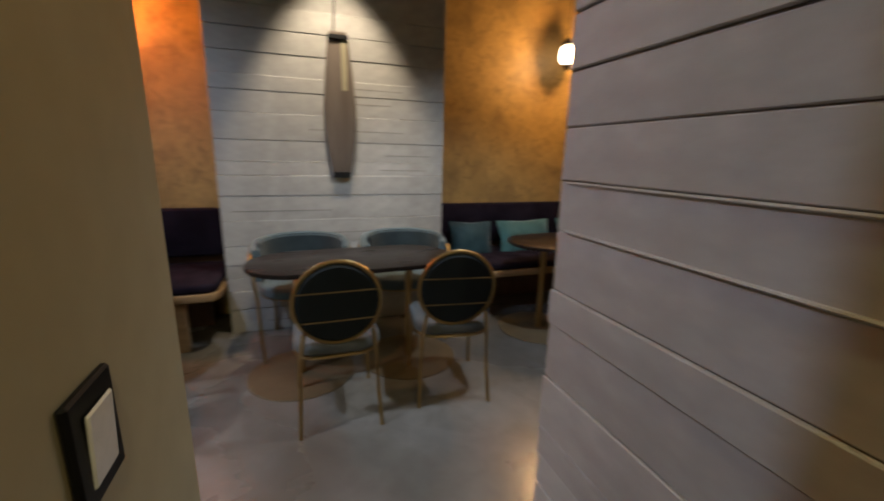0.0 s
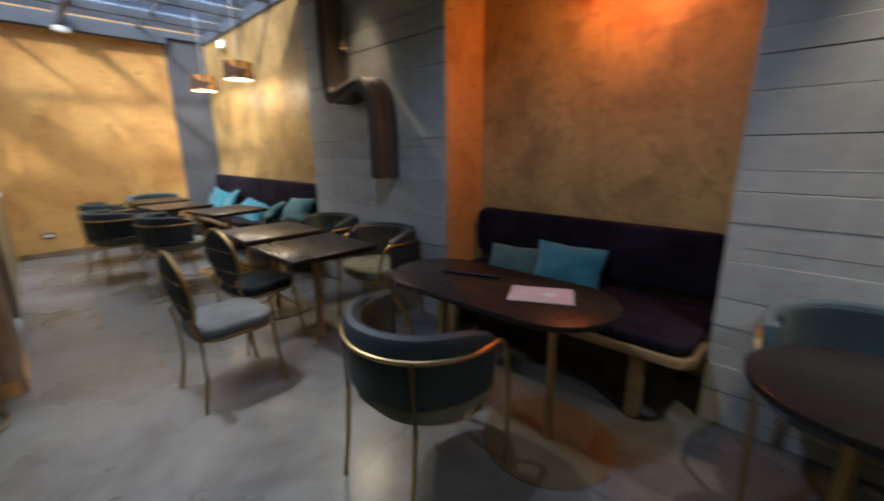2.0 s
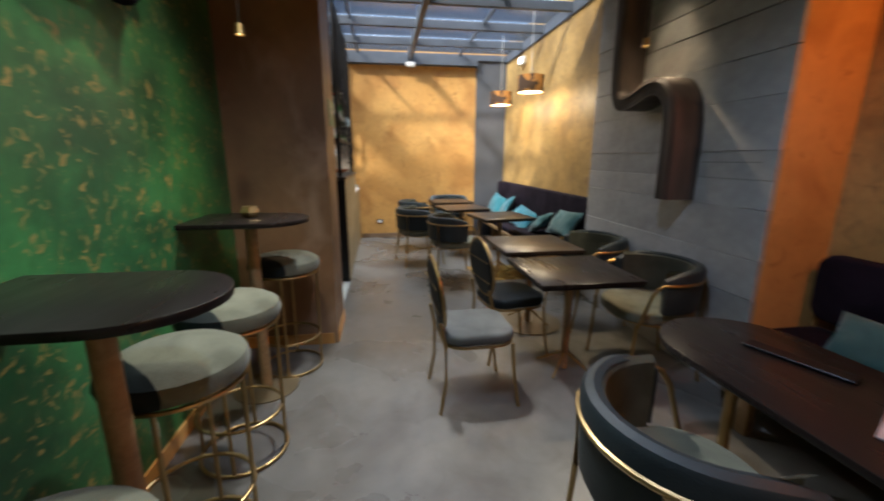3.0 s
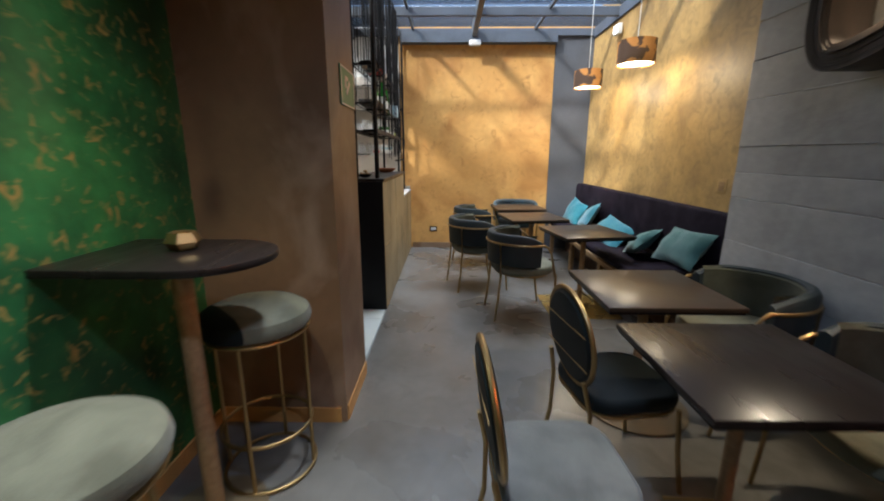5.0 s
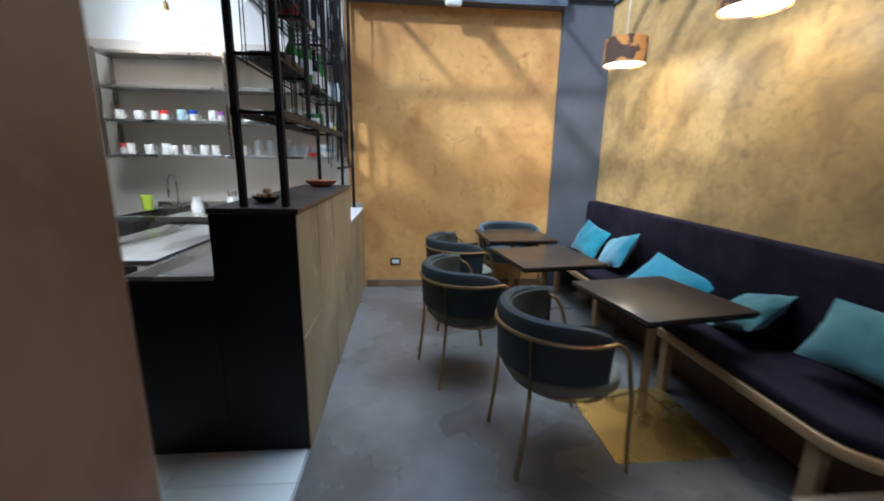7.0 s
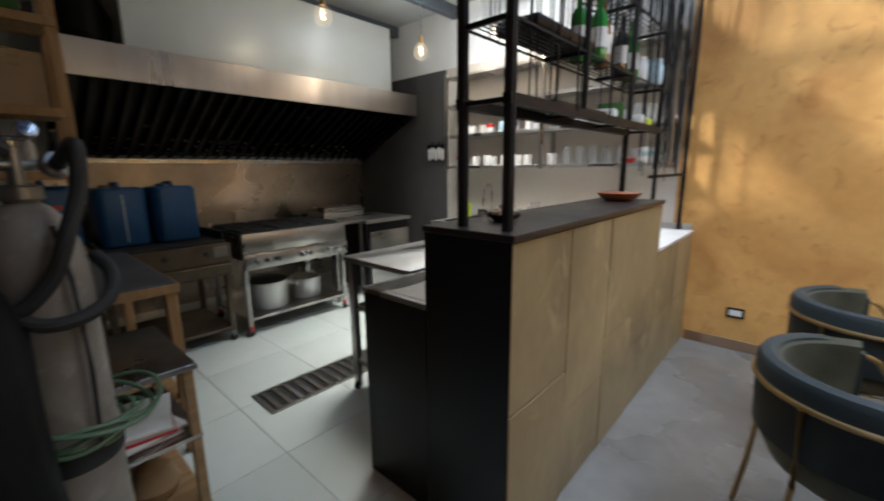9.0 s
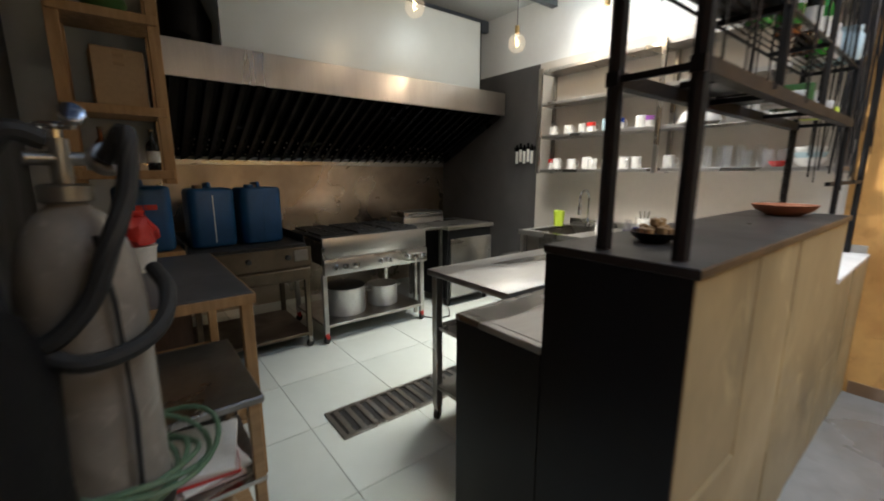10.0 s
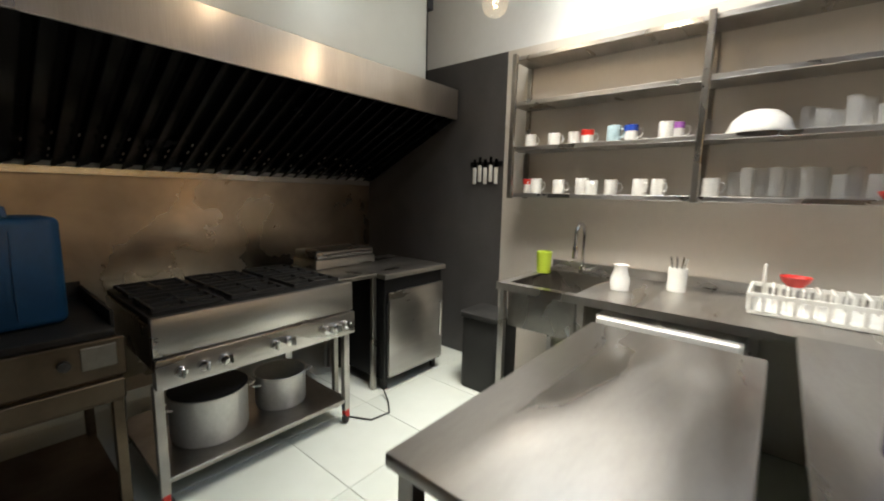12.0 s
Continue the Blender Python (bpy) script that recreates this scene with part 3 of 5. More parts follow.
        part("leg", tube([(sx * 0.20, -0.235, 0.66), (sx * 0.20, -0.225, 0.40), (sx * 0.20, -0.24, 0.2), (sx * 0.205, -0.265, 0)], 0.0095), M["brass"], t)
    part("seat_frame", tube([(0.262 * math.cos(a), 0.225 * math.sin(a), 0.395) for a in (2 * math.pi * i / 24 for i in range(24))], 0.008, closed=True), M["brass"], t)
    return t


def round_chair(x, y, rz, seat="velvet_slate", label="", group="round-backed chairs"):
    """Faces +y before its turn."""
    t = thing("dining_chair", label or "dining chair with oval dark back, slate seat and brass frame", "chair", x, y, 0, rz, group)
    part("seat", prism(rounded(0.44, 0.44, 0.12, 6), 0.42, 0.49, 0.025, 3), M[seat], t)
    tilt = pose(0, -0.235, 0.70, 98, 0, 0)
    part("backrest", move(lathe([(0, -0.022), (0.11, -0.022), (0.185, -0.016), (0.203, 0), (0.185, 0.018), (0.11, 0.026), (0, 0.028)], 32, sy=1.05), tilt), M["shell_dark"], t)
    ring = tube([(0.208 * math.cos(a), 0.218 * math.sin(a), 0) for a in (2 * math.pi * i / 36 for i in range(36))], 0.011, closed=True)
    part("back_frame", move(ring, tilt), M["brass"], t)
    for yy in (0.072, -0.082):
        hw = 0.203 * math.sqrt(1 - (yy / 0.213) ** 2)
        part("back_stripe", move(box(2 * hw, 0.006, 0.004, (0, yy, 0.026)), tilt), M["brass"], t)
    for sx in (-1, 1):
        part("leg", tube([(sx * 0.19, 0.19, 0.41), (sx * 0.20, 0.205, 0.2), (sx * 0.21, 0.235, 0)], 0.0105), M["brass"], t)
        part("leg", tube([(sx * 0.165, -0.245, 0.56), (sx * 0.185, -0.215, 0.42), (sx * 0.195, -0.215, 0.2), (sx * 0.205, -0.25, 0)], 0.0105), M["brass"], t)
    part("seat_frame", tube([(xx, yy, 0.412) for xx, yy in rounded(0.42, 0.42, 0.12, 5)], 0.0095, closed=True), M["brass"], t)
    return t


def square_table(x, y, rz, disc=True, s=0.68, label="", top="laminate"):
    t = thing("square_table", label or "square dark brown cafe table on a wooden post", "table", x, y, 0, rz, "square tables")
    part("tabletop", box(s, s, 0.026, (0, 0, 0.737), 0.005, 2), M[top], t)
    part("edge_band", box(s - 0.02, s - 0.02, 0.014, (0, 0, 0.718)), M["black"], t)
    part("post", cyl(0.026, 0.70, (0, 0, 0.012)), M["oak"], t)
    part("top_plate", box(0.26, 0.26, 0.008, (0, 0, 0.708)), M["black"], t)
    for k in range(4):
        a = radians(45 + 90 * k)
        part("foot", tube([(0.02 * math.cos(a), 0.02 * math.sin(a), 0.13), (0.2 * math.cos(a), 0.2 * math.sin(a), 0.018)], 0.008), M["brass"], t)
    return t


def floor_disc(x, y, r, square=False):
    bm = box(2 * r, 2 * r, 0.006, (0, 0, 0.004), 0.002) if square else cyl(r, 0.007, (0, 0, 0.001), 40)
    return single("base_plate", bm, M["brass_sheet" if square else "gold"], "flat gold metal plate lying under a table post", "base plate", x, y, 0, group="gold base plates")


def oval_table(x, y, rz=0, length=1.3, width=0.6, posts=(0.36, -0.36), label=""):
    t = thing("oval_table", label or "long oval dark brown table on two brass posts", "table", x, y, 0, rz, "oval tables")
    part("tabletop", prism(stadium(length, width, 14), 0.722, 0.75, 0.005, 2), M["tabletop"], t)
    for px in posts:
        part("post", cyl(0.022, 0.715, (px, 0, 0.008)), M["brass"], t)
        part("base_disc", cyl(0.33, 0.006, (px, 0, 0), 48), M["gold"], t, "gold base disc")
    part("under_frame", box(length - 0.35, 0.05, 0.02, (0, 0, 0.712)), M["black"], t)
    return t


def wall_bench(x0, x1, yb, yf, z_back, label, legs=2, round_=0.10):
    w = x1 - x0
    t = thing("bench", label, "bench", (x0 + x1) / 2, (yb + yf) / 2, 0, 0, "wall benches")
    d = yb - yf
    part("seat_frame", prism(rounded(w, d, round_, 8), 0.375, 0.43, 0.008), M["oak"], t, "oak seat rail")
    part("seat", prism(rounded(w - 0.03, d - 0.03, round_ - 0.01, 8), 0.43, 0.50, 0.025, 3), M["velvet_dark"], t)
    back = prism([(a, b) for a, b in rounded(w - 0.02, z_back - 0.56, 0.09, 6)], -0.045, 0.045, 0.02, 3)
    part("backrest", move(back, pose(0, d / 2 - 0.06, (z_back + 0.56) / 2, 90, 0, 0)), M["velvet_dark"], t)
    part("back_panel", box(w - 0.06, 0.03, 0.25, (0, d / 2 - 0.03, 0.52), 0.004), M["walnut"], t)
    part("plinth", box(w - 0.3, 0.1, 0.34, (0, d / 2 - 0.2, 0.18)), M["walnut"], t, "dark recessed plinth")
    for k in range(legs):
        px = -w / 2 + 0.26 + k * (w - 0.52) / (legs - 1)
        part("leg", box(0.075, 0.05, 0.36, (px, -d / 2 + 0.06, 0.18), 0.006), M["oak"], t)
    return t


def cushion(x, y, z, w, h, material, rz=0, lean=-20, roll=0, label=""):
    bm = bmesh.new()
    n = 10
    vs = {}
    for s in (1, -1):
        for i in range(n + 1):
            for j in range(n + 1):
                u, v = 2 * i / n - 1, 2 * j / n - 1
                if s == -1 and (abs(u) == 1 or abs(v) == 1):
                    vs[s, i, j] = vs[1, i, j]
                    continue
                puff = 0.066 * ((1 - u * u) * (1 - v * v)) ** 0.42 * (1 + 0.35 * noise.noise((3 * u + 5 * x, 2 * v, 3 * y)))
                pinch = 1 - 0.10 * (1 - abs(u)) * (abs(v) == 1) - 0.10 * (1 - abs(v)) * (abs(u) == 1)
                vs[s, i, j] = bm.verts.new((u * w / 2 * pinch, s * puff, v * h / 2 * pinch))
    for s in (1, -1):
        for i in range(n):
            for j in range(n):
                f = [vs[s, i, j], vs[s, i + 1, j], vs[s, i + 1, j + 1], vs[s, i, j + 1]]
                bm.faces.new(f if s == -1 else f[::-1])
    return single("cushion", bm, M[material], label or "puffy turquoise fabric cushion lying on the bench", "cushion", x, y, z, rz, "bench cushions", lean, roll, 60)


def bar_stool(x, y, rz=0):
    t = thing("bar_stool", "round velvet bar stool, half dark half grey-green, on brass rings", "bar stool", x, y, 0, rz, "bar stools")
    prof = [(0, 0.72), (0.19, 0.72), (0.225, 0.735), (0.235, 0.765), (0.225, 0.80), (0.185, 0.825), (0.1, 0.835), (0, 0.838)]
    part("seat", lathe(prof, 32), M["velvet_green"], t)
    dark = lathe([(0.19, 0.717), (0.229, 0.733), (0.239, 0.765), (0.229, 0.802), (0.187, 0.829), (0.1, 0.84)], 32)
    bmesh.ops.bisect_plane(dark, geom=dark.verts[:] + dark.edges[:] + dark.faces[:], plane_co=(0.135, 0, 0), plane_no=(1, 0, 0), clear_inner=True)
    bmesh.ops.solidify(dark, geom=dark.faces[:], thickness=0.003)
    part("dark_panel", dark, M["shell_dark"], t, "dark leatherette side panel")
    for z, r in ((0.715, 0.215), (0.24, 0.20), (0.012, 0.205)):
        part("ring", tube([(r * math.cos(a), r * math.sin(a), z) for a in (2 * math.pi * i / 32 for i in range(32))], 0.0085, closed=True), M["brass"], t)
    for k in range(4):
        a = radians(45 + 90 * k)
        part("leg", tube([(0.205 * math.cos(a), 0.205 * math.sin(a), 0.71), (0.2 * math.cos(a), 0.2 * math.sin(a), 0.01)], 0.0085), M["brass"], t)
    return t


def high_table(x, y, label):
    t = thing("high_table", label, "bar table", x, y, 0, 0, "high tables")
    w, d = 0.48, 0.68
    out = [(w / 2, -d / 2), (w / 2, d / 2 - w / 2)] + [(w / 2 * math.cos(a), d / 2 - w / 2 + w / 2 * math.sin(a)) for a in (math.pi * i / 16 for i in range(1, 16))] + [(-w / 2, d / 2 - w / 2), (-w / 2, -d / 2)]
    part("tabletop", prism(out, 1.102, 1.13, 0.005), M["tabletop"], t)
    part("post", cyl(0.035, 1.09, (0, 0, 0.01)), M["oak"], t)
    part("base_disc", cyl(0.2, 0.01, (0, 0, 0), 32), M["gold"], t)
    return t


# dining room, east part
wall_bench(-1.22, 0.64, 5.04, 4.30, 0.95, "dark velvet wall bench with rounded oak frame in the alcove")
wall_bench(2.42, 5.6, 5.04, 4.30, 0.95, "long dark velvet wall bench with oak frame", 3)
oval_table(-0.22, 3.86, 2)
oval_table(1.52, 3.84, 2)
oval_table(3.42, 4.02, 0, 1.3, 0.62, label="long oval brown table before the velvet bench")
tub_chair(-0.18, 3.32, 0)
round_chair(1.35, 3.40, 0)
round_chair(2.02, 3.45, -8)
tub_chair(1.2, 4.28, 180, "blue_velvet", "blue_velvet", "blue_velvet", "tub armchair with dusty blue curved back against the pier")
tub_chair(1.95, 4.28, 180, "blue_velvet", "blue_velvet", "blue_velvet", "tub armchair with dusty blue curved back against the pier")
cushion(-0.28, 4.80, 0.62, 0.52, 0.34, "teal", 0, -22)
cushion(-0.72, 4.78, 0.58, 0.42, 0.28, "teal_green", 8, -30, 0, "flattened sea-green cushion on the bench")
cushion(2.75, 4.80, 0.62, 0.42, 0.36, "teal_shaded", -10, -20, 0, "teal fabric cushion, darkened for shade, leaning on the bench")
cushion(3.35, 4.80, 0.62, 0.62, 0.36, "teal_green", 4, -22, 0, "sea-green fabric cushion leaning on the bench")
cushion(4.0, 4.80, 0.62, 0.5, 0.36, "teal_green", -4, -22, 0, "sea-green fabric cushion leaning on the bench")
# dining room, middle
square_table(-1.76, 3.68, 0, label="square near-black cafe table on a wooden post", top="tabletop")
square_table(-2.62, 3.72, 0)
round_chair(-1.57, 2.965, 3)
round_chair(-2.12, 3.37, 9, "shell_dark")
tub_chair(-1.72, 4.24, 176)
tub_chair(-2.62, 4.26, 182)
# long bench and its tables
wall_bench(WX + 0.05, -3.32, 4.71, 4.16, 1.06, "very long dark velvet wall bench with oak rail", 4, 0.25)
for args in ((-4.36, 3.94, 9), (-5.35, 3.62, 8), (-6.3, 3.6, 3)):
    square_table(*args)
floor_disc(-4.26, 3.89, 0.33, True)
floor_disc(-2.62, 3.72, 0.3)
tub_chair(-4.12, 3.29, 6, label="tub armchair with dark back, green velvet seat and brass rail")
tub_chair(-4.95, 2.93, 16, label="tub armchair with dark back, green velvet seat and brass rail")
tub_chair(-5.9, 3.0, 14, label="tub armchair with dark back, green velvet seat and brass rail")
tub_chair(-6.58, 3.62, -90, "blue_velvet", "blue_velvet", "blue_velvet", "tub armchair with dusty blue curved back by the end wall")
for cx, w, h, m_, rz, roll, lean, z in ((-6.42, 0.40, 0.36, "teal", 12, 14, -24, 0.66), (-5.85, 0.60, 0.36, "teal", -6, -16, -32, 0.66), (-5.05, 0.64, 0.36, "teal", 6, 8, -48, 0.61), (-4.34, 0.44, 0.32, "teal_green", -10, -18, -52, 0.60), (-3.66, 0.56, 0.33, "teal_green", 2, -3, -34, 0.70)):
    cushion(cx, 4.48 if cx < -4.6 else 4.50, z if cx < -4.6 else z + 0.045, w, h, m_, rz, lean, roll)
# green corner
high_table(-0.39, 1.66, "dark high table with rounded end on a wooden post")
high_table(-1.81, 1.63, "dark high table with rounded end on a wooden post")
bar_stool(-0.68, 1.69, -42)
bar_stool(-1.21, 1.68, -42)
bar_stool(-2.10, 1.74, -42)
bar_stool(0.14, 1.80, -42)


# ---- bar ----
bar = thing("bar_counter", "raised bar with tan panel front, black end and dark top", "bar counter", -4.14, 2.0, 0)
part("end_panel", span(-0.03, 0.0, -0.39, -0.004, 0, 1.236), M["black"], bar, "black lacquered end panel")
part("body", span(-1.76, -0.032, -0.16, -0.024, 0, 1.236), M["plastic_white"], bar, "white inner face")
part("ledge_body", span(-2.775, -1.762, -0.39, -0.024, 0, 0.925), M["plastic_white"], bar)
part("ledge", span(-2.775, -1.762, -0.40, 0.006, 0.927, 0.95, 0.003), M["porcelain"], bar, "white low ledge")
part("top", span(-1.77, 0.008, -0.395, 0.01, 1.238, 1.262, 0.003), M["bartop"], bar)
part("prop", span(-0.95, -0.90, -0.36, -0.31, 0.947, 1.236), M["black"], bar, "black prop under the top")
rp = random.Random(7)
for col in range(6):
    w = 0.44 if col < 4 else 0.498
    x1 = -col * 0.44 if col < 4 else -1.765 - (col - 4) * 0.504
    top = 1.232 if col < 4 else 0.92
    cut = rp.choice((0.42, 0.62, 0.78)) if col < 4 else 0.46
    for z0, z1 in ((0.004, cut - 0.003), (cut + 0.003, top)):
        part("panel", span(x1 - w + 0.003, x1 - 0.002, -0.022, rp.uniform(-0.002, 0.003), z0, z1, 0.002), M["stonepanel"], bar)
low = thing("low_counter", "low counter with black end and steel worktop behind the bar", "counter", -4.14, 1.41, 0)
part("end_panel", span(-0.03, 0.0, -0.195, 0.196, 0, 0.92), M["black"], low, "black lacquered end panel")
part("body", span(-2.0, -0.032, 0.10, 0.196, 0, 0.92), M["charcoal"], low)
part("worktop", join(span(-1.97, -0.032, -0.2, 0.385, 0.922, 0.946, 0.003), span(-0.032, 0.004, -0.2, 0.195, 0.922, 0.946, 0.003)), M["steel_top"], low, "worn steel worktop")

# bottle rack above the bar
rk = thing("bottle_rack", "tall black rebar rack above the bar, hung with rods and shelves", "rack", -4.14, 1.8, 1.264)
for px, py, r in ((-0.06, -0.05, 0.02), (-0.06, 0.14, 0.02), (-1.78, 0.14, 0.012), (-1.78, -0.05, 0.012)):
    part("post", tube([(px if px > -1 else px + 0.03, py, 0), (px if px > -1 else px + 0.03, py, 1.93)], r, 8), M["rack"], rk)
for z in (0.42, 0.66, 0.98):
    for py in (-0.05, 0.14):
        part("rail", box(1.72, 0.032 if z < 0.5 else 0.008, 0.035 if z < 0.5 else 0.008, (-0.9, py, z)), M["rack"], rk)
    for px in (-0.06, -0.62, -1.18, -1.74):
        part("cross_bar", box(0.015, 0.19, 0.015, (px, 0.045, z)), M["rack"], rk)
wire = mesh_of("wire", tube([(-0.06, 0, 0), (-1.74, 0, 0)], 0.003, 5), M["rack"])
for z in (0.66, 0.98):
    for k in range(7):
        ob = new("wire", wire)
        ob.parent, ob.location = rk, (0, -0.03 + 0.025 * k, z + 0.010)
for px in (-0.62, -1.18):
    part("hanger", tube([(px, 0.14, 0.42), (px, 0.14, 1.93)], 0.012, 6), M["rack"], rk)
rr_ = random.Random(11)
rod_me = [mesh_of("rod", tube([(0, 0, 0), (0, 0, 1)], r, 5), M["rack"]) for r in (0.003, 0.0045)]


def rod(top, foot):
    d = Vector(foot) - Vector(top)
    ob = new("rod", rod_me[rr_.random() < 0.3])
    ob.parent = rk
    ob.matrix_local = Matrix.Translation(top) @ d.to_track_quat("Z", "Y").to_matrix().to_4x4() @ Matrix.Diagonal((1, 1, d.length, 1))


for k in range(110):
    px = -0.15 - 1.55 * (k / 110) ** 0.8 + rr_.uniform(-0.03, 0.03)
    py = rr_.choice((-0.05, 0.14, 0.14, rr_.uniform(-0.05, 0.14)))
    rod((px + rr_.uniform(-0.03, 0.03), py, 1.93), (px, py + rr_.uniform(-0.02, 0.02), rr_.choice((0.42, 0.66, 0.98, 0.98, 1.1))))
for k in range(40):
    px = -1.85 - 0.85 * k / 40
    rod((px + rr_.uniform(-0.04, 0.04), rr_.uniform(-0.02, 0.14), 1.93), (px, rr_.uniform(-0.02, 0.14), rr_.uniform(0.1, 0.5)))
part("wall_post", tube([(-2.74, 0.1, -0.312), (-2.74, 0.1, 1.93)], 0.016, 8), M["rack"], rk)
part("wall_rail", box(0.95, 0.02, 0.02, (-2.26, 0.1, 0.02 + 0.12)), M["rack"], rk)
part("spiral_post", tube([(-1.70 + 0.003 * math.cos(k * 1.9), -0.05 + 0.003 * math.sin(k * 1.9), k * 0.0053) for k in range(80)], 0.009, 6), M["rack"], rk)


def bottle(x, y, z, material, h=0.3, r=0.037, rx=0, rz=0, label=""):
    prof = [(0, 0), (r * 0.94, 0), (r, 0.008), (r, h * 0.58), (r * 0.85, h * 0.66), (r * 0.38, h * 0.76), (r * 0.34, h * 0.96), (r * 0.4, h * 0.965), (r * 0.4, h), (0, h)]
    t = thing("bottle", label or "glass bottle standing on the rack", "bottle", x, y, z, rz, "bottles on the rack", rx)
    part("glass_body", lathe(prof, 16), M[material], t)
    part("label", lathe([(r * 1.012, h * 0.2), (r * 1.012, h * 0.48)], 16), M["plastic_white"], t)
    part("cap", cyl(r * 0.42, h * 0.06, (0, 0, h * 0.965), 12), M["gold"], t)
    return t


def bowl(x, y, z, r, h, material, label, name="bowl", category="bowl", group=""):
    prof = [(0, 0), (r * 0.5, 0), (r * 0.85, h * 0.5), (r, h), (r * 0.95, h), (r * 0.8, h * 0.52), (r * 0.45, 0.01), (0, 0.01)]
    return single(name, lathe(prof, 24), M[material], label, category, x, y, z, group=group)


zs = 1.264 + 0.66 + 0.0135
for px, m_, lab in ((-0.80, "bottle_green", "green glass bottle on the rack"), (-0.88, "bottle_green", "green glass bottle on the rack"), (-1.0, "bottle_amber", "amber glass bottle on the rack"), (-1.25, "bottle_dark", "dark glass bottle on the rack"), (-1.42, "bottle_green", "green glass bottle on the rack"), (-1.33, "bottle_amber", "amber glass bottle on the rack")):
    bottle(-4.14 + px, 1.845 + rr_.uniform(-0.04, 0.04), zs, m_, label=lab)
for px, m_, lab in ((-0.35, "black", "black bowl stacked on the rack"), (-0.5, "black", "black bowl stacked on the rack"), (-0.7, "red", "red bowl on the rack"), (-0.95, "plastic_white", "white bowl on the rack")):
    bowl(-4.14 + px, 1.845, zs + 0.32, 0.09, 0.06, m_, lab)
single("tray", box(0.5, 0.18, 0.045, (0, 0, 0.0225), 0.015, 2), M["black"], "deep black serving tray on the rack", "tray", -4.62, 1.845, zs)
jug = thing("glass_jug", "large clear glass jug standing on the rack", "jug", -4.30, 1.845, zs)
part("glass_body", lathe([(0, 0), (0.07, 0), (0.078, 0.012), (0.08, 0.15), (0.07, 0.19), (0.03, 0.235), (0.026, 0.29), (0.032, 0.295), (0.023, 0.292), (0.0265, 0.234), (0.066, 0.188), (0.0765, 0.15), (0.0745, 0.014), (0, 0.008)], 24), M["glass"], jug)
part("stopper", cyl(0.025, 0.03, (0, 0, 0.285), 14, bevel=0.004), M["oak"], jug)
for dx, w, h, m_ in ((-1.06, 0.10, 0.05, "plastic_white"), (-1.16, 0.08, 0.09, "leaf"), (-1.52, 0.12, 0.06, "porcelain"), (-1.64, 0.09, 0.05, "lime")):
    single("packet", box(w, 0.13, h, (0, 0, h / 2), 0.008, 2), M[m_], "small food packet lying on the rack", "packet", -4.14 + dx, 1.85, zs - 0.24 + 0.004, rr_.uniform(-15, 15), "packets on the rack")
for dx in (-0.5, -0.78):
    single("slate_plate", box(0.24, 0.17, 0.018, (0, 0, 0.009), 0.004), M["black"], "black slate plate lying on the rack frame", "plate", -4.14 + dx, 1.845, zs - 0.24 + 0.004, 0, "slate plates")
for k in range(5):
    single("jar", lathe([(0, 0), (0.045, 0), (0.05, 0.01), (0.05, 0.1), (0.04, 0.12), (0.043, 0.12), (0.043, 0.14), (0, 0.14)], 16), M["porcelain"] if k % 2 else M["paleblue"], "small pale jar on the rack shelf", "jar", -5.78 + 0.105 * (k % 2), 1.80 + 0.055 * (k // 2), zs, group="jars on the rack")
bowl(-5.68, 1.80, 1.2625, 0.13, 0.05, "terracotta", "shallow terracotta dish on the bar top", "dish", "dish")
bowl(-4.42, 1.78, 1.2625, 0.07, 0.03, "black", "small dark saucer with nuts on the bar", "saucer", "saucer")
single("nuts", join(*[lathe([(0, -0.015), (0.014, -0.008), (0.014, 0.008), (0, 0.015)], 8, ((0.036 if k < 7 else 0.014) * math.cos(k * 0.93), (0.036 if k < 7 else 0.014) * math.sin(k * 0.93), (0.020 if k < 7 else 0.042) + 0.006 * (k % 2))) for k in range(10)]), M["oak"], "little heap of brown nuts in the saucer", "nuts", -4.42, 1.78, 1.273)

# ---- kitchen: hood side ----
hood = thing("extractor_hood", "long steel extractor hood with dark baffle filters", "hood", -5.25, KY, 0)
HX0, HX1, YF = WX + 0.04 + 5.25, -3.5 + 5.25, 1.25  # local x range, front y
part("band", span(HX0, HX1, YF - 0.02, YF, 2.13, 2.38, 0.003), M["steel_band"], hood, "brushed steel front band")
part("lower_lip", span(HX0, HX1, 0.03, 0.06, 1.55, 1.60, 0.003), M["steel"], hood)
for xx in (HX0, HX1):
    bm = bmesh.new()
    vs = [bm.verts.new((xx, a, b)) for a, b in ((0.002, 1.56), (YF - 0.021, 2.14), (YF - 0.021, 2.38), (0.002, 2.38))]
    bm.faces.new(vs)
    bmesh.ops.solidify(bm, geom=bm.faces[:], thickness=0.012 if xx > 0 else -0.012)
    part("side_panel", bm, M["steel"], hood)
part("roof_panel", span(HX0, HX1, 0.002, YF - 0.02, 2.36, 2.38), M["steel"], hood)
slope = math.degrees(math.atan2(2.14 - 1.58, YF - 0.08))
L_ = math.hypot(2.14 - 1.58, YF - 0.08)
fm = pose(0, 0.06, 1.585, slope, 0, 0)
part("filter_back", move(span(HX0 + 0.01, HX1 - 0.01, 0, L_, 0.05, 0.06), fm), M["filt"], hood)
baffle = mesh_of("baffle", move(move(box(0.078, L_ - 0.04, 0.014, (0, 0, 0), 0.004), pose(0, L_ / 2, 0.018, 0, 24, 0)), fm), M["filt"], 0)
nb = int((HX1 - HX0) / 0.115)
for k in range(nb):
    ob = new("baffle", baffle)
    ob.parent = hood
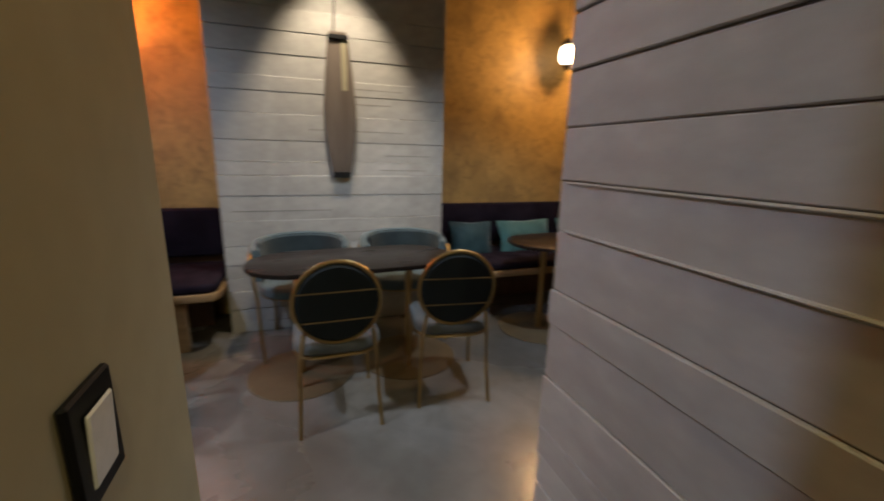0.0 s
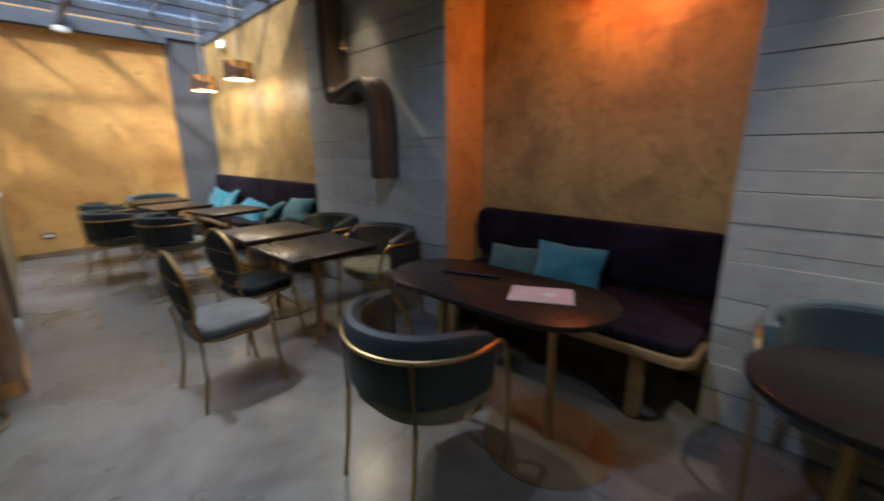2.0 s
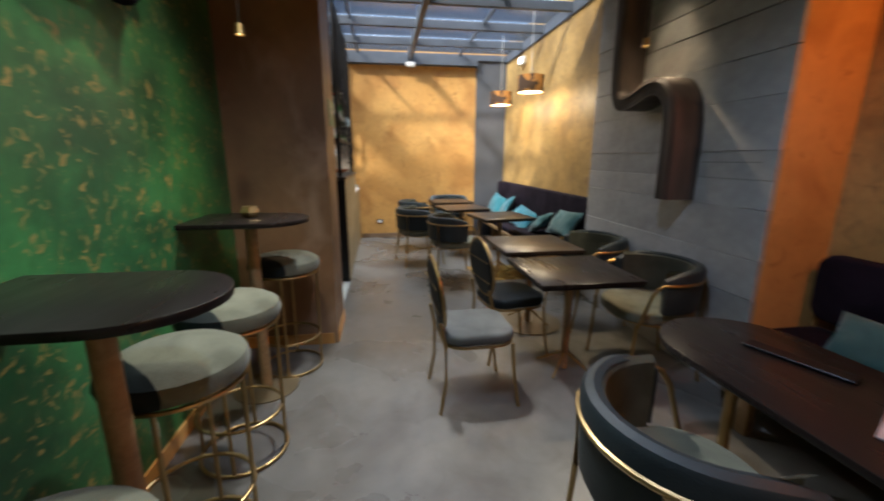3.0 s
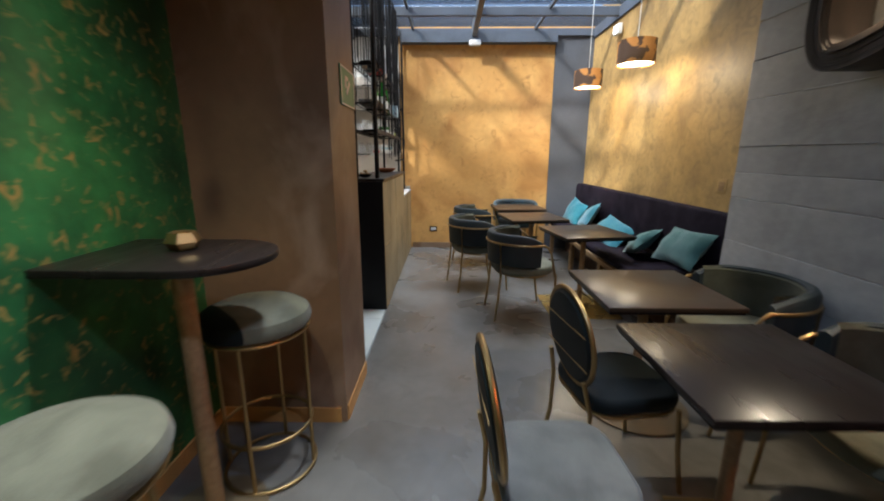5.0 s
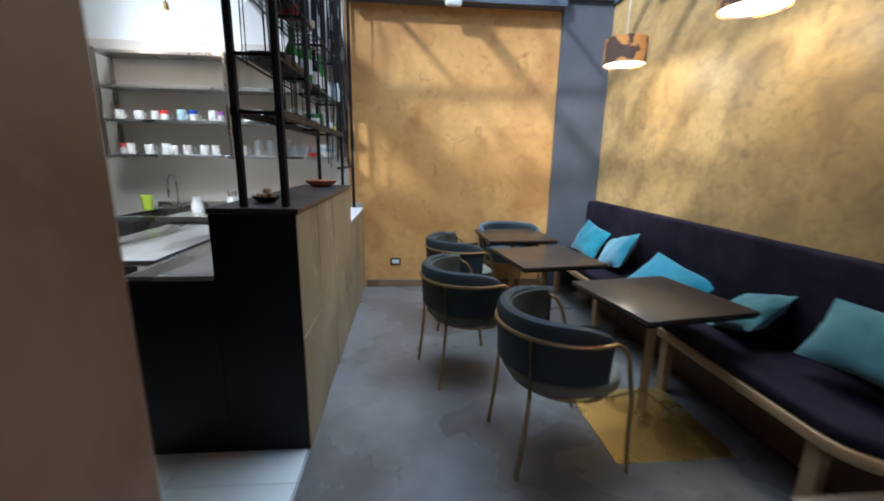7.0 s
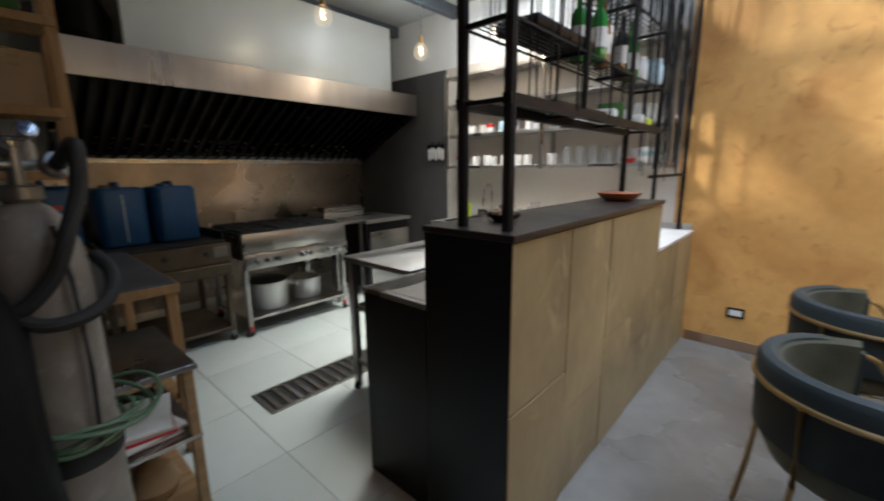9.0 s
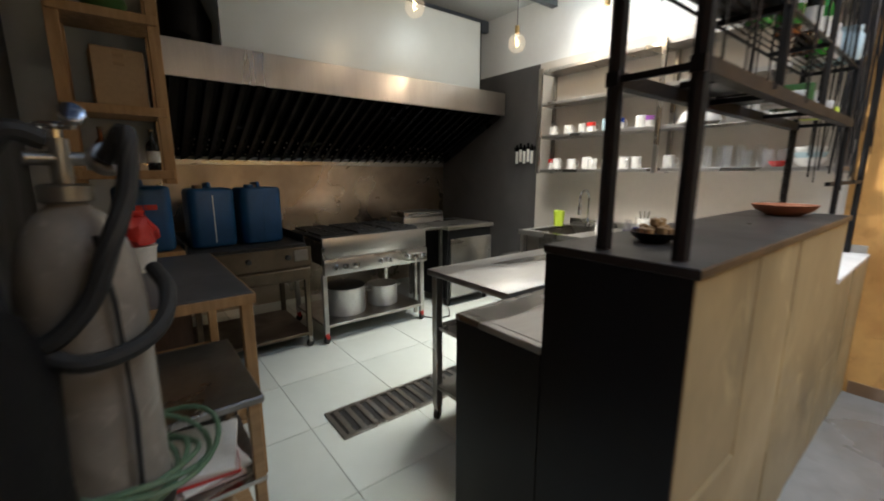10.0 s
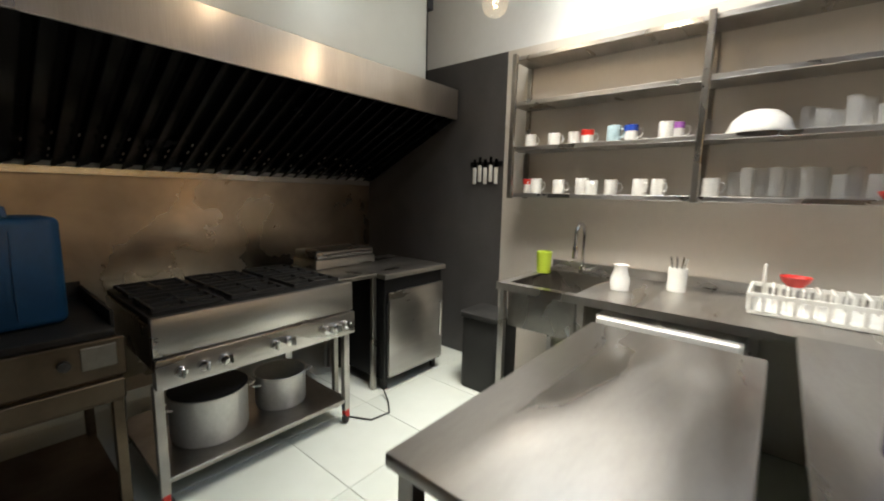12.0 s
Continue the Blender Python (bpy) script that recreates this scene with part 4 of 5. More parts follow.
    ob.location = (HX0 + 0.07 + k * 0.115, 0, 0)
# small chrome bars added as the glints at the drip holes, scattered irregularly
holes = [mesh_of("drip_slot", move(box(0.012, 0.034, 0.008, (0, a, 0.001), 0.002), fm), M["chrome"], 0) for a in (0.16, 0.24, 0.32, 0.42)]
rh_ = random.Random(9)
for k in range(nb - 1):
    for hole in holes:
        if rh_.random() < 0.42:
            continue
        ob = new("drip_slot", hole)
        ob.parent = hood
        ob.location = (HX0 + 0.127 + k * 0.115, 0, 0)
part("upper_casing", span(HX0 + 0.37, HX1 - 0.40, 0.002, YF - 0.05, 2.384, 3.08, 0.003), M["galv"], hood, "pale galvanised upper casing")
for ex_ in (HX0 + 0.369, HX1 - 0.40):
    part("casing_edge", span(ex_ - 0.004, ex_ + 0.004, YF - 0.048, YF - 0.04, 2.384, 3.08), M["filt"], hood, "dark folded edge of the casing")
setting("splashback", span(WX + 0.005, -3.3, KY, KY + 0.006, 0.0, 1.56), M["splash"], "dull steel splashback with warm reflections put into its colour")

stove = thing("gas_range", "steel six-burner gas range on an open stand", "stove", -4.96, -1.27, 0)
w2, d2 = 0.52, 0.38


def stand(t, w2, d2, z_top, z_shelf, tb=0.02, mat_leg="steel", caster=True, fork="steel_dull", shelf="steel_dull"):
    for sx in (-1, 1):
        for sy in (-1, 1):
            part("leg", box(2 * tb, 2 * tb, z_top - 0.09, (sx * (w2 - tb), sy * (d2 - tb), 0.09 + (z_top - 0.09) / 2), 0.003), M[mat_leg], t)
            if caster:
                c = part("caster", move(cyl(0.035, 0.03, (0, 0, -0.015), 16, bevel=0.005), pose(sx * (w2 - tb), sy * (d2 - tb), 0.036, 90, 0, 30)), M["rubber"], t)
                part("fork", box(0.03, 0.045, 0.05, (sx * (w2 - tb), sy * (d2 - tb), 0.072), 0.003), M[fork], c)
    part("lower_shelf", box(2 * w2 - 0.01, 2 * d2 - 0.01, 0.025, (0, 0, z_shelf), 0.003), M[shelf], t)


stand(stove, w2, d2, 0.62, 0.155, fork="red")
part("body", span(-w2, w2, -d2, d2, 0.70, 0.90, 0.004), M["steel_dull"], stove)
part("front_panel", span(-w2, w2, d2, d2 + 0.035, 0.76, 0.935, 0.006, 2), M["steel"], stove)
part("knob_rail", span(-w2, w2, d2, d2 + 0.055, 0.62, 0.755, 0.006, 2), M["steel"], stove)
part("hob", span(-w2 + 0.01, w2 - 0.01, -d2, d2 - 0.01, 0.90, 0.925, 0.003), M["iron"], stove, "black greasy hob")
for k, kx in enumerate((-0.43, -0.34, -0.25, 0.0, 0.08, 0.31, 0.38, 0.45)):
    kn = part("knob", move(cyl(0.025, 0.03, (0, 0, 0), 16, bevel=0.004), pose(-kx, d2 + 0.055, 0.69, -90, 0, 0)), M["chrome"], stove)
    part("grip", move(box(0.012, 0.045, 0.022, (0, 0, 0.038), 0.003), pose(-kx, d2 + 0.055, 0.69, -90, 0, 20 * (k % 3))), M["chrome"], kn)
for bx in (-0.34, 0.0, 0.34):
    for by in (-0.19, 0.17):
        g = part("grate", join(*[box(0.30, 0.012, 0.018, (bx, by + o, 0.945)) for o in (-0.14, -0.05, 0.05, 0.14)], *[box(0.012, 0.30, 0.018, (bx + o, by, 0.944)) for o in (-0.14, 0.0, 0.14)]), M["iron"], stove)
        part("burner", cyl(0.05, 0.02, (bx, by, 0.925), 16, bevel=0.004), M["iron"], g)


def stock_pot(x, y, r, h, lid):
    t = thing("stock_pot", "large dented aluminium stock pot on the range shelf", "pot", x, y, 0.168, 0, "stock pots")
    part("body", lathe([(0, 0), (r * 0.97, 0), (r, 0.02), (r, h), (r + 0.008, h + 0.004), (r - 0.004, h), (r - 0.006, 0.01), (0, 0.01)], 28), M["pot"], t)
    for s in (-1, 1):
        part("handle", tube([(s * r, -0.05, h * 0.8), (s * (r + 0.04), -0.04, h * 0.84), (s * (r + 0.04), 0.04, h * 0.84), (s * r, 0.05, h * 0.8)], 0.007), M["pot"], t)
    if lid:
        part("lid", lathe([(r + 0.004, 0), (r * 0.9, 0.012), (0.03, 0.025), (0, 0.025)], 28, (0, 0, h + 0.006)), M["iron"], t, "blackened lid")


stock_pot(-4.76, -1.18, 0.19, 0.25, True)
stock_pot(-5.18, -1.2, 0.15, 0.2, False)

grid = thing("griddle", "steel flat-top griddle on an open stand", "griddle", -3.93, -1.32, 0)
stand(grid, 0.42, 0.38, 0.6, 0.12, mat_leg="greasy", shelf="greasy")
part("body", span(-0.42, 0.42, -0.38, 0.40, 0.60, 0.87, 0.004), M["greasy"], grid)
part("front_panel", span(-0.43, 0.43, 0.40, 0.425, 0.72, 0.88, 0.005), M["greasy"], grid)
part("grease_drawer", span(-0.42, 0.42, 0.40, 0.43, 0.62, 0.705, 0.005), M["greasy"], grid)
part("plate", span(-0.41, 0.41, -0.37, 0.37, 0.872, 0.90, 0.003), M["iron"], grid, "black seasoned hot plate")
part("rim", join(span(-0.42, 0.42, -0.385, -0.372, 0.87, 0.98), span(-0.425, -0.412, -0.38, 0.3, 0.87, 0.96), span(0.412, 0.425, -0.38, 0.3, 0.87, 0.96)), M["iron"], grid)
for kx in (-0.24, 0.05, 0.3):
    part("knob", move(cyl(0.02, 0.025, (0, 0, 0), 14, bevel=0.003), pose(kx, 0.425, 0.81, -90, 0, 0)), M["iron"], grid)
part("plaque", span(-0.40, -0.29, 0.425, 0.431, 0.77, 0.86, 0.002), M["steel_dull"], grid)


def jerrycan(x, y, z, rz, mark=""):
    t = thing("jerrycan", "big blue plastic jerrycan standing on the griddle", "jerrycan", x, y, z, rz, "blue jerrycans")
    part("body", prism(rounded(0.32, 0.28, 0.06, 6), 0, 0.45, 0.03, 3), M["bluecan"], t)
    part("handle", tube([(0, -0.09, 0.44), (0, -0.085, 0.475), (0, 0.05, 0.48), (0, 0.065, 0.445)], 0.016), M["bluecan"], t)
    part("cap", cyl(0.035, 0.03, (0.08, 0.07, 0.445), 18, bevel=0.003), M["gold"] if mark == "y" else M["bluecan"], t)
    part("seam", box(0.006, 0.004, 0.36, (0, 0.141, 0.22)), M["plastic_white"] if mark == "y" else M["bluecan"], t, "pale level strip")
    if mark == "r":
        part("lettering", join(*[box(0.028, 0.003, 0.035, (-0.06 + 0.03 * k, 0.141, 0.31)) for k in range(4)]), M["red"], t, "red marking")


jerrycan(-4.07, -1.29, 0.902, 6)
jerrycan(-3.72, -1.30, 0.902, 4, "y")
jerrycan(-3.30, -1.14, 0.93, 0, "r")

fr = thing("undercounter_fridge", "small steel undercounter fridge with steel door", "fridge", -6.22, -1.36, 0)
part("body", span(-0.32, 0.32, -0.33, 0.33, 0.08, 0.86, 0.006), M["black"], fr)
part("worktop", span(-0.34, 0.34, -0.34, 0.36, 0.862, 0.90, 0.004), M["steel"], fr)
dr = part("door", span(-0.30, 0.30, 0.333, 0.365, 0.11, 0.76, 0.006, 2), M["steel"], fr)
part("handle", span(-0.27, -0.25, 0.365, 0.385, 0.3, 0.6, 0.004), M["chrome"], dr)
for sx in (-1, 1):
    for sy in (-1, 1):
        part("foot", cyl(0.025, 0.08, (sx * 0.28, sy * 0.28, 0), 12), M["rubber"], fr)
side_t = thing("side_table", "narrow steel table between range and fridge", "table", -5.70, -1.42, 0)
part("top", span(-0.2, 0.2, -0.33, 0.33, 0.87, 0.90, 0.004), M["steel_dull"], side_t)
for sx in (-1, 1):
    for sy in (-1, 1):
        part("leg", box(0.035, 0.035, 0.87, (sx * 0.17, sy * 0.3, 0.435), 0.003), M["steel_dull"], side_t)
press = thing("sandwich_press", "low steel sandwich press on the steel table", "grill", -5.9, -1.62, 0.902)
part("base", span(-0.28, 0.28, -0.16, 0.16, 0.0, 0.07, 0.01, 2), M["steel"], press)
part("lid", span(-0.27, 0.27, -0.15, 0.15, 0.075, 0.13, 0.012, 2), M["steel_dull"], press)
part("handle", tube([(-0.2, 0.15, 0.1), (-0.2, 0.21, 0.11), (0.2, 0.21, 0.11), (0.2, 0.15, 0.1)], 0.009), M["chrome"], press)
bin_ = thing("waste_bin", "tall black plastic waste bin", "bin", -6.52, -0.52, 0)
part("body", prism(rounded(0.30, 0.34, 0.05, 5), 0, 0.56, 0.01), M["rubber"], bin_)
part("rim", prism(rounded(0.33, 0.37, 0.05, 5), 0.56, 0.60, 0.008), M["rubber"], bin_)
knr = thing("knife_rack", "row of white-handled knives on a black magnetic strip", "knife rack", WX, -0.87, 1.66)
part("strip", span(0.0, 0.02, -0.16, 0.16, 0.06, 0.1, 0.003), M["black"], knr)
for k in range(5):
    kn = part("knife_handle", box(0.02, 0.03, 0.14, (0.022, -0.11 + 0.055 * k, -0.02 + 0.02 * (k % 2)), 0.006, 2), M["plastic_white"], knr)
    part("blade", box(0.003, 0.028, 0.07, (0.021, -0.11 + 0.055 * k, 0.085 + 0.02 * (k % 2))), M["chrome"], kn)

# ---- kitchen: sink side ----
sk = thing("sink_counter", "long steel sink counter on square legs", "sink counter", -6.5, 0.72, 0)
X0, X1 = WX + 0.004 + 6.5, 0.40
part("worktop", span(X0, X1, -0.45, 1.27, 0.915, 0.94), M["steel"], sk, smooth=0)
for rim in ((X0, X1, -0.93, -0.88), (X0, X0 + 0.12, -0.88, -0.45), (X1 - 0.07, X1, -0.88, -0.45)):
    part("basin_rim", span(*rim, 0.915, 0.94), M["steel"], sk, smooth=0)
part("front_lip", span(X1, X1 + 0.006, -0.93, 0.42, 0.90, 0.945), M["steel"], sk)
part("basin", join(span(X0 + 0.12, X1 - 0.07, -0.88, -0.45, 0.66, 0.67), span(X0 + 0.115, X0 + 0.121, -0.88, -0.45, 0.66, 0.93), span(X1 - 0.071, X1 - 0.065, -0.88, -0.45, 0.66, 0.93), span(X0 + 0.12, X1 - 0.07, -0.886, -0.88, 0.66, 0.93), span(X0 + 0.12, X1 - 0.07, -0.45, -0.444, 0.66, 0.93)), M["steel_dull"], sk, smooth=0)
part("upstand", span(X0, X0 + 0.015, -0.93, 1.27, 0.94, 1.0), M["steel"], sk)
for ly in (-0.9, -0.4, 0.36):
    for lx in (X0 + 0.05, X1 - 0.03):
        part("leg", box(0.04, 0.04, 0.915, (lx, ly, 0.4575), 0.003), M["steel"], sk)
fa = thing("faucet", "tall chrome gooseneck faucet behind the basin", "faucet", -6.80, 0.06, 0.942)
part("base", cyl(0.026, 0.05, (0, 0, 0), 16, bevel=0.004), M["chrome"], fa)
part("spout", tube([(0, 0, 0.03), (0, 0, 0.28)] + [(0.075 - 0.075 * math.cos(a), 0, 0.28 + 0.075 * math.sin(a)) for a in (math.pi * k / 10 for k in range(1, 11))] + [(0.15, 0, 0.18)], 0.012, 10), M["chrome"], fa)
part("spray_head", cyl(0.019, 0.09, (0.15, 0, 0.12), 14, bevel=0.004), M["chrome"], fa)
part("lever", tube([(0, 0.02, 0.03), (0.0, 0.09, 0.06)], 0.007), M["chrome"], fa)
wm = thing("dishwasher", "white undercounter dishwasher with coloured stickers", "dishwasher", -6.62, 0.75, 0)
part("body", span(-0.28, 0.52, -0.34, 0.30, 0.02, 0.87, 0.01, 2), M["plastic_white"], wm)
part("door", span(0.522, 0.545, -0.33, 0.29, 0.1, 0.74, 0.006), M["plastic_white"], wm)
part("control_panel", span(0.522, 0.55, -0.33, 0.29, 0.75, 0.86, 0.006), M["porcelain"], wm)
part("sticker", span(0.55, 0.5515, 0.02, 0.12, 0.78, 0.82), M["leaf"], wm)
part("sticker", span(0.55, 0.5515, 0.16, 0.25, 0.78, 0.82), M["paleblue"], wm)

ws = thing("wall_shelf", "steel wall shelving with four shelves of cups and glasses", "shelf", WX, 0.62, 0)
S0, S1, D = -1.12, 1.22, 0.24
for z in (1.50, 1.84, 2.16, 2.475):
    part("shelf_board", span(0.0, D, S0, S1, z - 0.03, z, 0.003), M["steel"], ws)
for yy in (S0, 0.08, S1 - 0.035):
    for xx in (0.002, D):
        part("upright", span(xx, xx + 0.03, yy, yy + 0.035, 1.46, 2.49, 0.003), M["steel_dull"], ws)


def mug(x, y, z, material, h=0.095, r=0.042, rz=0, band=None, label="white porcelain mug on the steel shelf"):
    t = thing("mug", label, "mug", x, y, z, rz, "mugs on the shelf")
    part("cup", lathe([(0, 0), (r * 0.9, 0), (r, 0.008), (r, h), (r - 0.004, h), (r - 0.005, 0.01), (0, 0.01)], 18), M[material], t)
    part("handle", tube([(r - 0.002, 0, h * 0.78), (r + 0.022, 0, h * 0.75), (r + 0.03, 0, h * 0.5), (r + 0.02, 0, h * 0.27), (r - 0.002, 0, h * 0.22)], 0.005, 6), M[material], t)
    if band:
        part("band", lathe([(r + 0.0015, h * 0.62), (r + 0.0015, h * 0.99)], 18), M[band], t, "coloured rim band")


def tumbler(x, y, z, h=0.13, r=0.033):
    return single("drinking_glass", lathe([(0, 0), (r * 0.85, 0), (r * 0.87, 0.012), (r, h), (r - 0.0025, h), (r * 0.87 - 0.003, 0.014), (0, 0.012)], 16), M["glass"], "clear drinking glass on the steel shelf", "glass", x, y, z, group="glasses on the shelf")


mr = random.Random(3)
for y, band, m_ in ((-0.40, None, "porcelain"), (-0.20, None, "porcelain"), (-0.07, None, "porcelain"), (0.03, "red", "porcelain"), (0.22, None, "paleblue"), (0.31, "blue_glaze", "porcelain"), (0.52, None, "porcelain"), (0.57, "purple_glaze", "porcelain")):
    mug(WX + 0.13 + mr.uniform(-0.03, 0.05), y, 1.8405, m_, rz=mr.uniform(40, 120), band=band, label="porcelain mug with coloured rim on the shelf" if band else "white porcelain mug on the steel shelf", h=mr.uniform(0.085, 0.11))
for y, band in ((-0.40, "red"), (-0.33, None), (-0.14, None), (0.03, None), (0.1, None), (0.21, None), (0.40, None), (0.50, None), (0.78, None)):
    mug(WX + 0.13 + mr.uniform(-0.04, 0.05), y, 1.5005, "porcelain", rz=mr.uniform(20, 120), band=band, label="porcelain mug with red rim on the shelf" if band else "white porcelain mug on the steel shelf", h=mr.uniform(0.09, 0.11))
for k in range(13):
    tumbler(WX + 0.07 + 0.075 * (k % 2) + mr.uniform(-0.01, 0.01), 0.88 + 0.062 * k, 1.5005, mr.choice((0.12, 0.14, 0.16)))
for k in range(10):
    tumbler(WX + 0.07 + 0.08 * (k % 2), 1.16 + 0.055 * k, 1.8405, mr.choice((0.1, 0.13, 0.15)))
single("bowl", lathe([(0.15, 0), (0.152, 0.01), (0.13, 0.07), (0.08, 0.115), (0.04, 0.125), (0, 0.125)], 28), M["porcelain"], "large white bowl turned upside down on the shelf", "bowl", WX + 0.125, 0.97, 1.8405)
for k, m_ in enumerate(("porcelain", "paleblue", "porcelain")):
    bowl(WX + 0.13, 1.66, 1.5005 + 0.035 * k, 0.09, 0.055, m_, "pale bowl stacked on the shelf end", group="stacked bowls")
bowl(WX + 0.15, 1.50, 1.5005, 0.055, 0.04, "red", "small red bowl on the shelf")
single("carafe", lathe([(0, 0), (0.05, 0), (0.055, 0.06), (0.035, 0.13), (0.042, 0.15), (0, 0.15)], 18), M["porcelain"], "white porcelain jug by the sink", "jug", -6.45, 0.42, 0.9425, 0, "", 0, 0)
single("sponge_cup", lathe([(0, 0), (0.045, 0), (0.055, 0.15), (0.05, 0.15), (0.042, 0.01), (0, 0.01)], 20), M["lime"], "lime green plastic beaker by the sink", "beaker", -6.62, -0.15, 0.9425)
cp = thing("cutlery_holder", "white cutlery holder filled with steel cutlery", "cutlery holder", -6.66, 0.68, 0.9425)
part("holder", lathe([(0, 0), (0.05, 0), (0.05, 0.14), (0.045, 0.14), (0.045, 0.01), (0, 0.01)], 18), M["plastic_white"], cp)
for k in range(7):
    a = k * 0.9
    part("cutlery", tube([(0.01 * math.cos(a), 0.01 * math.sin(a), 0.02), (0.045 * math.cos(a), 0.045 * math.sin(a), 0.2)], 0.004, 6), M["chrome"], cp)
dk = thing("dish_rack", "white plastic dish rack with plates and a red bowl", "dish rack", -6.55, 1.32, 0.9425, 0)
part("tray", span(-0.17, 0.17, -0.29, 0.29, 0.0, 0.02, 0.004), M["plastic_white"], dk)
for sx in (-0.17, 0.17):
    part("side", join(span(sx - 0.006, sx + 0.006, -0.29, 0.29, 0.085, 0.105), *[span(sx - 0.004, sx + 0.004, -0.285 + 0.057 * k - 0.008, -0.285 + 0.057 * k + 0.008, 0.02, 0.09) for k in range(11)]), M["plastic_white"], dk)
for sy in (-0.29, 0.29):
    part("end", span(-0.17, 0.17, sy - 0.006, sy + 0.006, 0.02, 0.105, 0.003), M["plastic_white"], dk)
for k in range(9):
    part("divider", tube([(-0.12, -0.2 + 0.055 * k, 0.02), (-0.10, -0.2 + 0.055 * k, 0.12), (0.08, -0.2 + 0.055 * k, 0.12), (0.1, -0.2 + 0.055 * k, 0.02)], 0.006, 6), M["plastic_white"], dk)
bowl(-6.6, 1.2, 1.065, 0.065, 0.05, "red", "red plastic bowl drying in the dish rack")
single("spatula", box(0.05, 0.012, 0.2, (0, 0, 0.1), 0.008, 2), M["plastic_white"], "cream plastic spatula standing in the rack", "spatula", -6.6, 1.08, 0.965)

pt = thing("prep_table", "steel prep table with lower shelves on castors", "work table", -5.13, 0.82, 0)
part("top", span(-0.62, 0.62, -0.31, 0.31, 0.895, 0.93, 0.006, 2), M["steel_top"], pt, "steel top with reflected streaks in its colour")
stand(pt, 0.60, 0.29, 0.89, 0.22, 0.022)
part("middle_shelf", span(-0.59, 0.59, -0.28, 0.28, 0.575, 0.60, 0.003), M["steel_dull"], pt)
single("frying_pan", join(lathe([(0, 0), (0.11, 0), (0.14, 0.05), (0.136, 0.05), (0.105, 0.008), (0, 0.008)], 24), tube([(0.13, 0, 0.04), (0.30, 0, 0.07)], 0.011)), M["iron"], "black iron frying pan on the table shelf", "pan", -4.82, 0.78, 0.602, 60)
bowl(-5.05, 0.85, 0.602, 0.13, 0.09, "iron", "black bowl on the table shelf")

# blue water bottles on the low counter
single("board", prism(rounded(0.42, 0.22, 0.05, 5), 0, 0.018, 0.004), M["oak"], "small wooden board under the blue bottles", "board", -5.0, 1.47, 0.9475, -12)
for dx, dy in ((-0.15, -0.10), (-0.13, 0.02), (-0.02, -0.08), (0.0, 0.03), (0.11, 0.0)):
    t = thing("water_bottle", "tall cobalt blue glass water bottle", "bottle", -5.0 + dx, 1.47 + dy, 0.967, 0, "blue water bottles")
    part("glass_body", lathe([(0, 0), (0.046, 0), (0.05, 0.01), (0.05, 0.14), (0.042, 0.17), (0.022, 0.235), (0, 0.235)], 20), M["cobalt"], t)
    part("neck", lathe([(0.021, 0.236), (0.015, 0.27), (0.017, 0.284), (0.014, 0.284), (0.012, 0.24)], 16), M["glass"], t)
bag = lathe([(0.22, 0.0), (0.25, 0.04), (0.235, 0.10), (0.245, 0.15), (0.225, 0.21)], 28, sx=1.0, sy=0.55)
for v in bag.verts:
    v.co += 0.012 * noise.noise_vector(v.co * 14)
tagged(single("plastic_bag", bag, M["hazeplastic"], "open clear plastic bag round the blue bottles", "bag", -5.0, 1.47, 0.9505, -12), kind="")

# ---- kitchen: dark corner by the pier ----
tk = thing("gas_cylinder", "tall grey gas cylinder with black hoses and regulator", "gas cylinder", -3.115, 1.18, 0)
part("body", lathe([(0, 0), (0.105, 0), (0.11, 0.02), (0.11, 1.17), (0.107, 1.23), (0.098, 1.29), (0.08, 1.345), (0.055, 1.38), (0.035, 1.395), (0.035, 1.43), (0, 1.43)], 32), M["tank"], tk)
part("neck_ring", lathe([(0.036, 1.4), (0.046, 1.405), (0.046, 1.435), (0.036, 1.44)], 20), M["steel_dull"], tk)
valve = part("valve", join(cyl(0.018, 0.10, (0, 0, 1.43), 14), move(cyl(0.014, 0.11, (0, 0, -0.055), 12), pose(0, 0, 1.49, 0, 90, 20))), M["steel_dull"], tk)
part("hand_wheel", join(tube([(0.03 * math.cos(a), 0.03 * math.sin(a), 1.555) for a in (2 * math.pi * i / 16 for i in range(16))], 0.006, 6, True), cyl(0.008, 0.035, (0, 0, 1.525), 10), box(0.055, 0.008, 0.006, (0, 0, 1.555)), box(0.008, 0.055, 0.006, (0, 0, 1.555))), M["chrome"], valve)
part("regulator", move(cyl(0.034, 0.03, (0, 0, -0.015), 18, bevel=0.006), pose(-0.075, 0.03, 1.49, -70, 0, 20)), M["steel_dull"], tk)
part("gauge", move(join(cyl(0.022, 0.018, (0, 0, 0), 16, bevel=0.003), cyl(0.008, 0.04, (0, 0, -0.04), 8)), pose(-0.03, 0.045, 1.57, -65, 0, 10)), M["chrome"], tk)
part("hose", tube(smooth_path([(-0.075, 0.06, 1.49), (-0.11, 0.10, 1.54), (-0.10, 0.12, 1.43), (-0.06, 0.15, 1.32), (-0.02, 0.15, 1.22), (0.05, 0.145, 1.15), (0.10, 0.12, 1.18), (0.13, 0.06, 1.29), (0.12, 0.08, 1.43), (0.06, 0.12, 1.53), (0.01, 0.10, 1.52)]), 0.019, 10), M["rubber"], tk, "thick black hose")
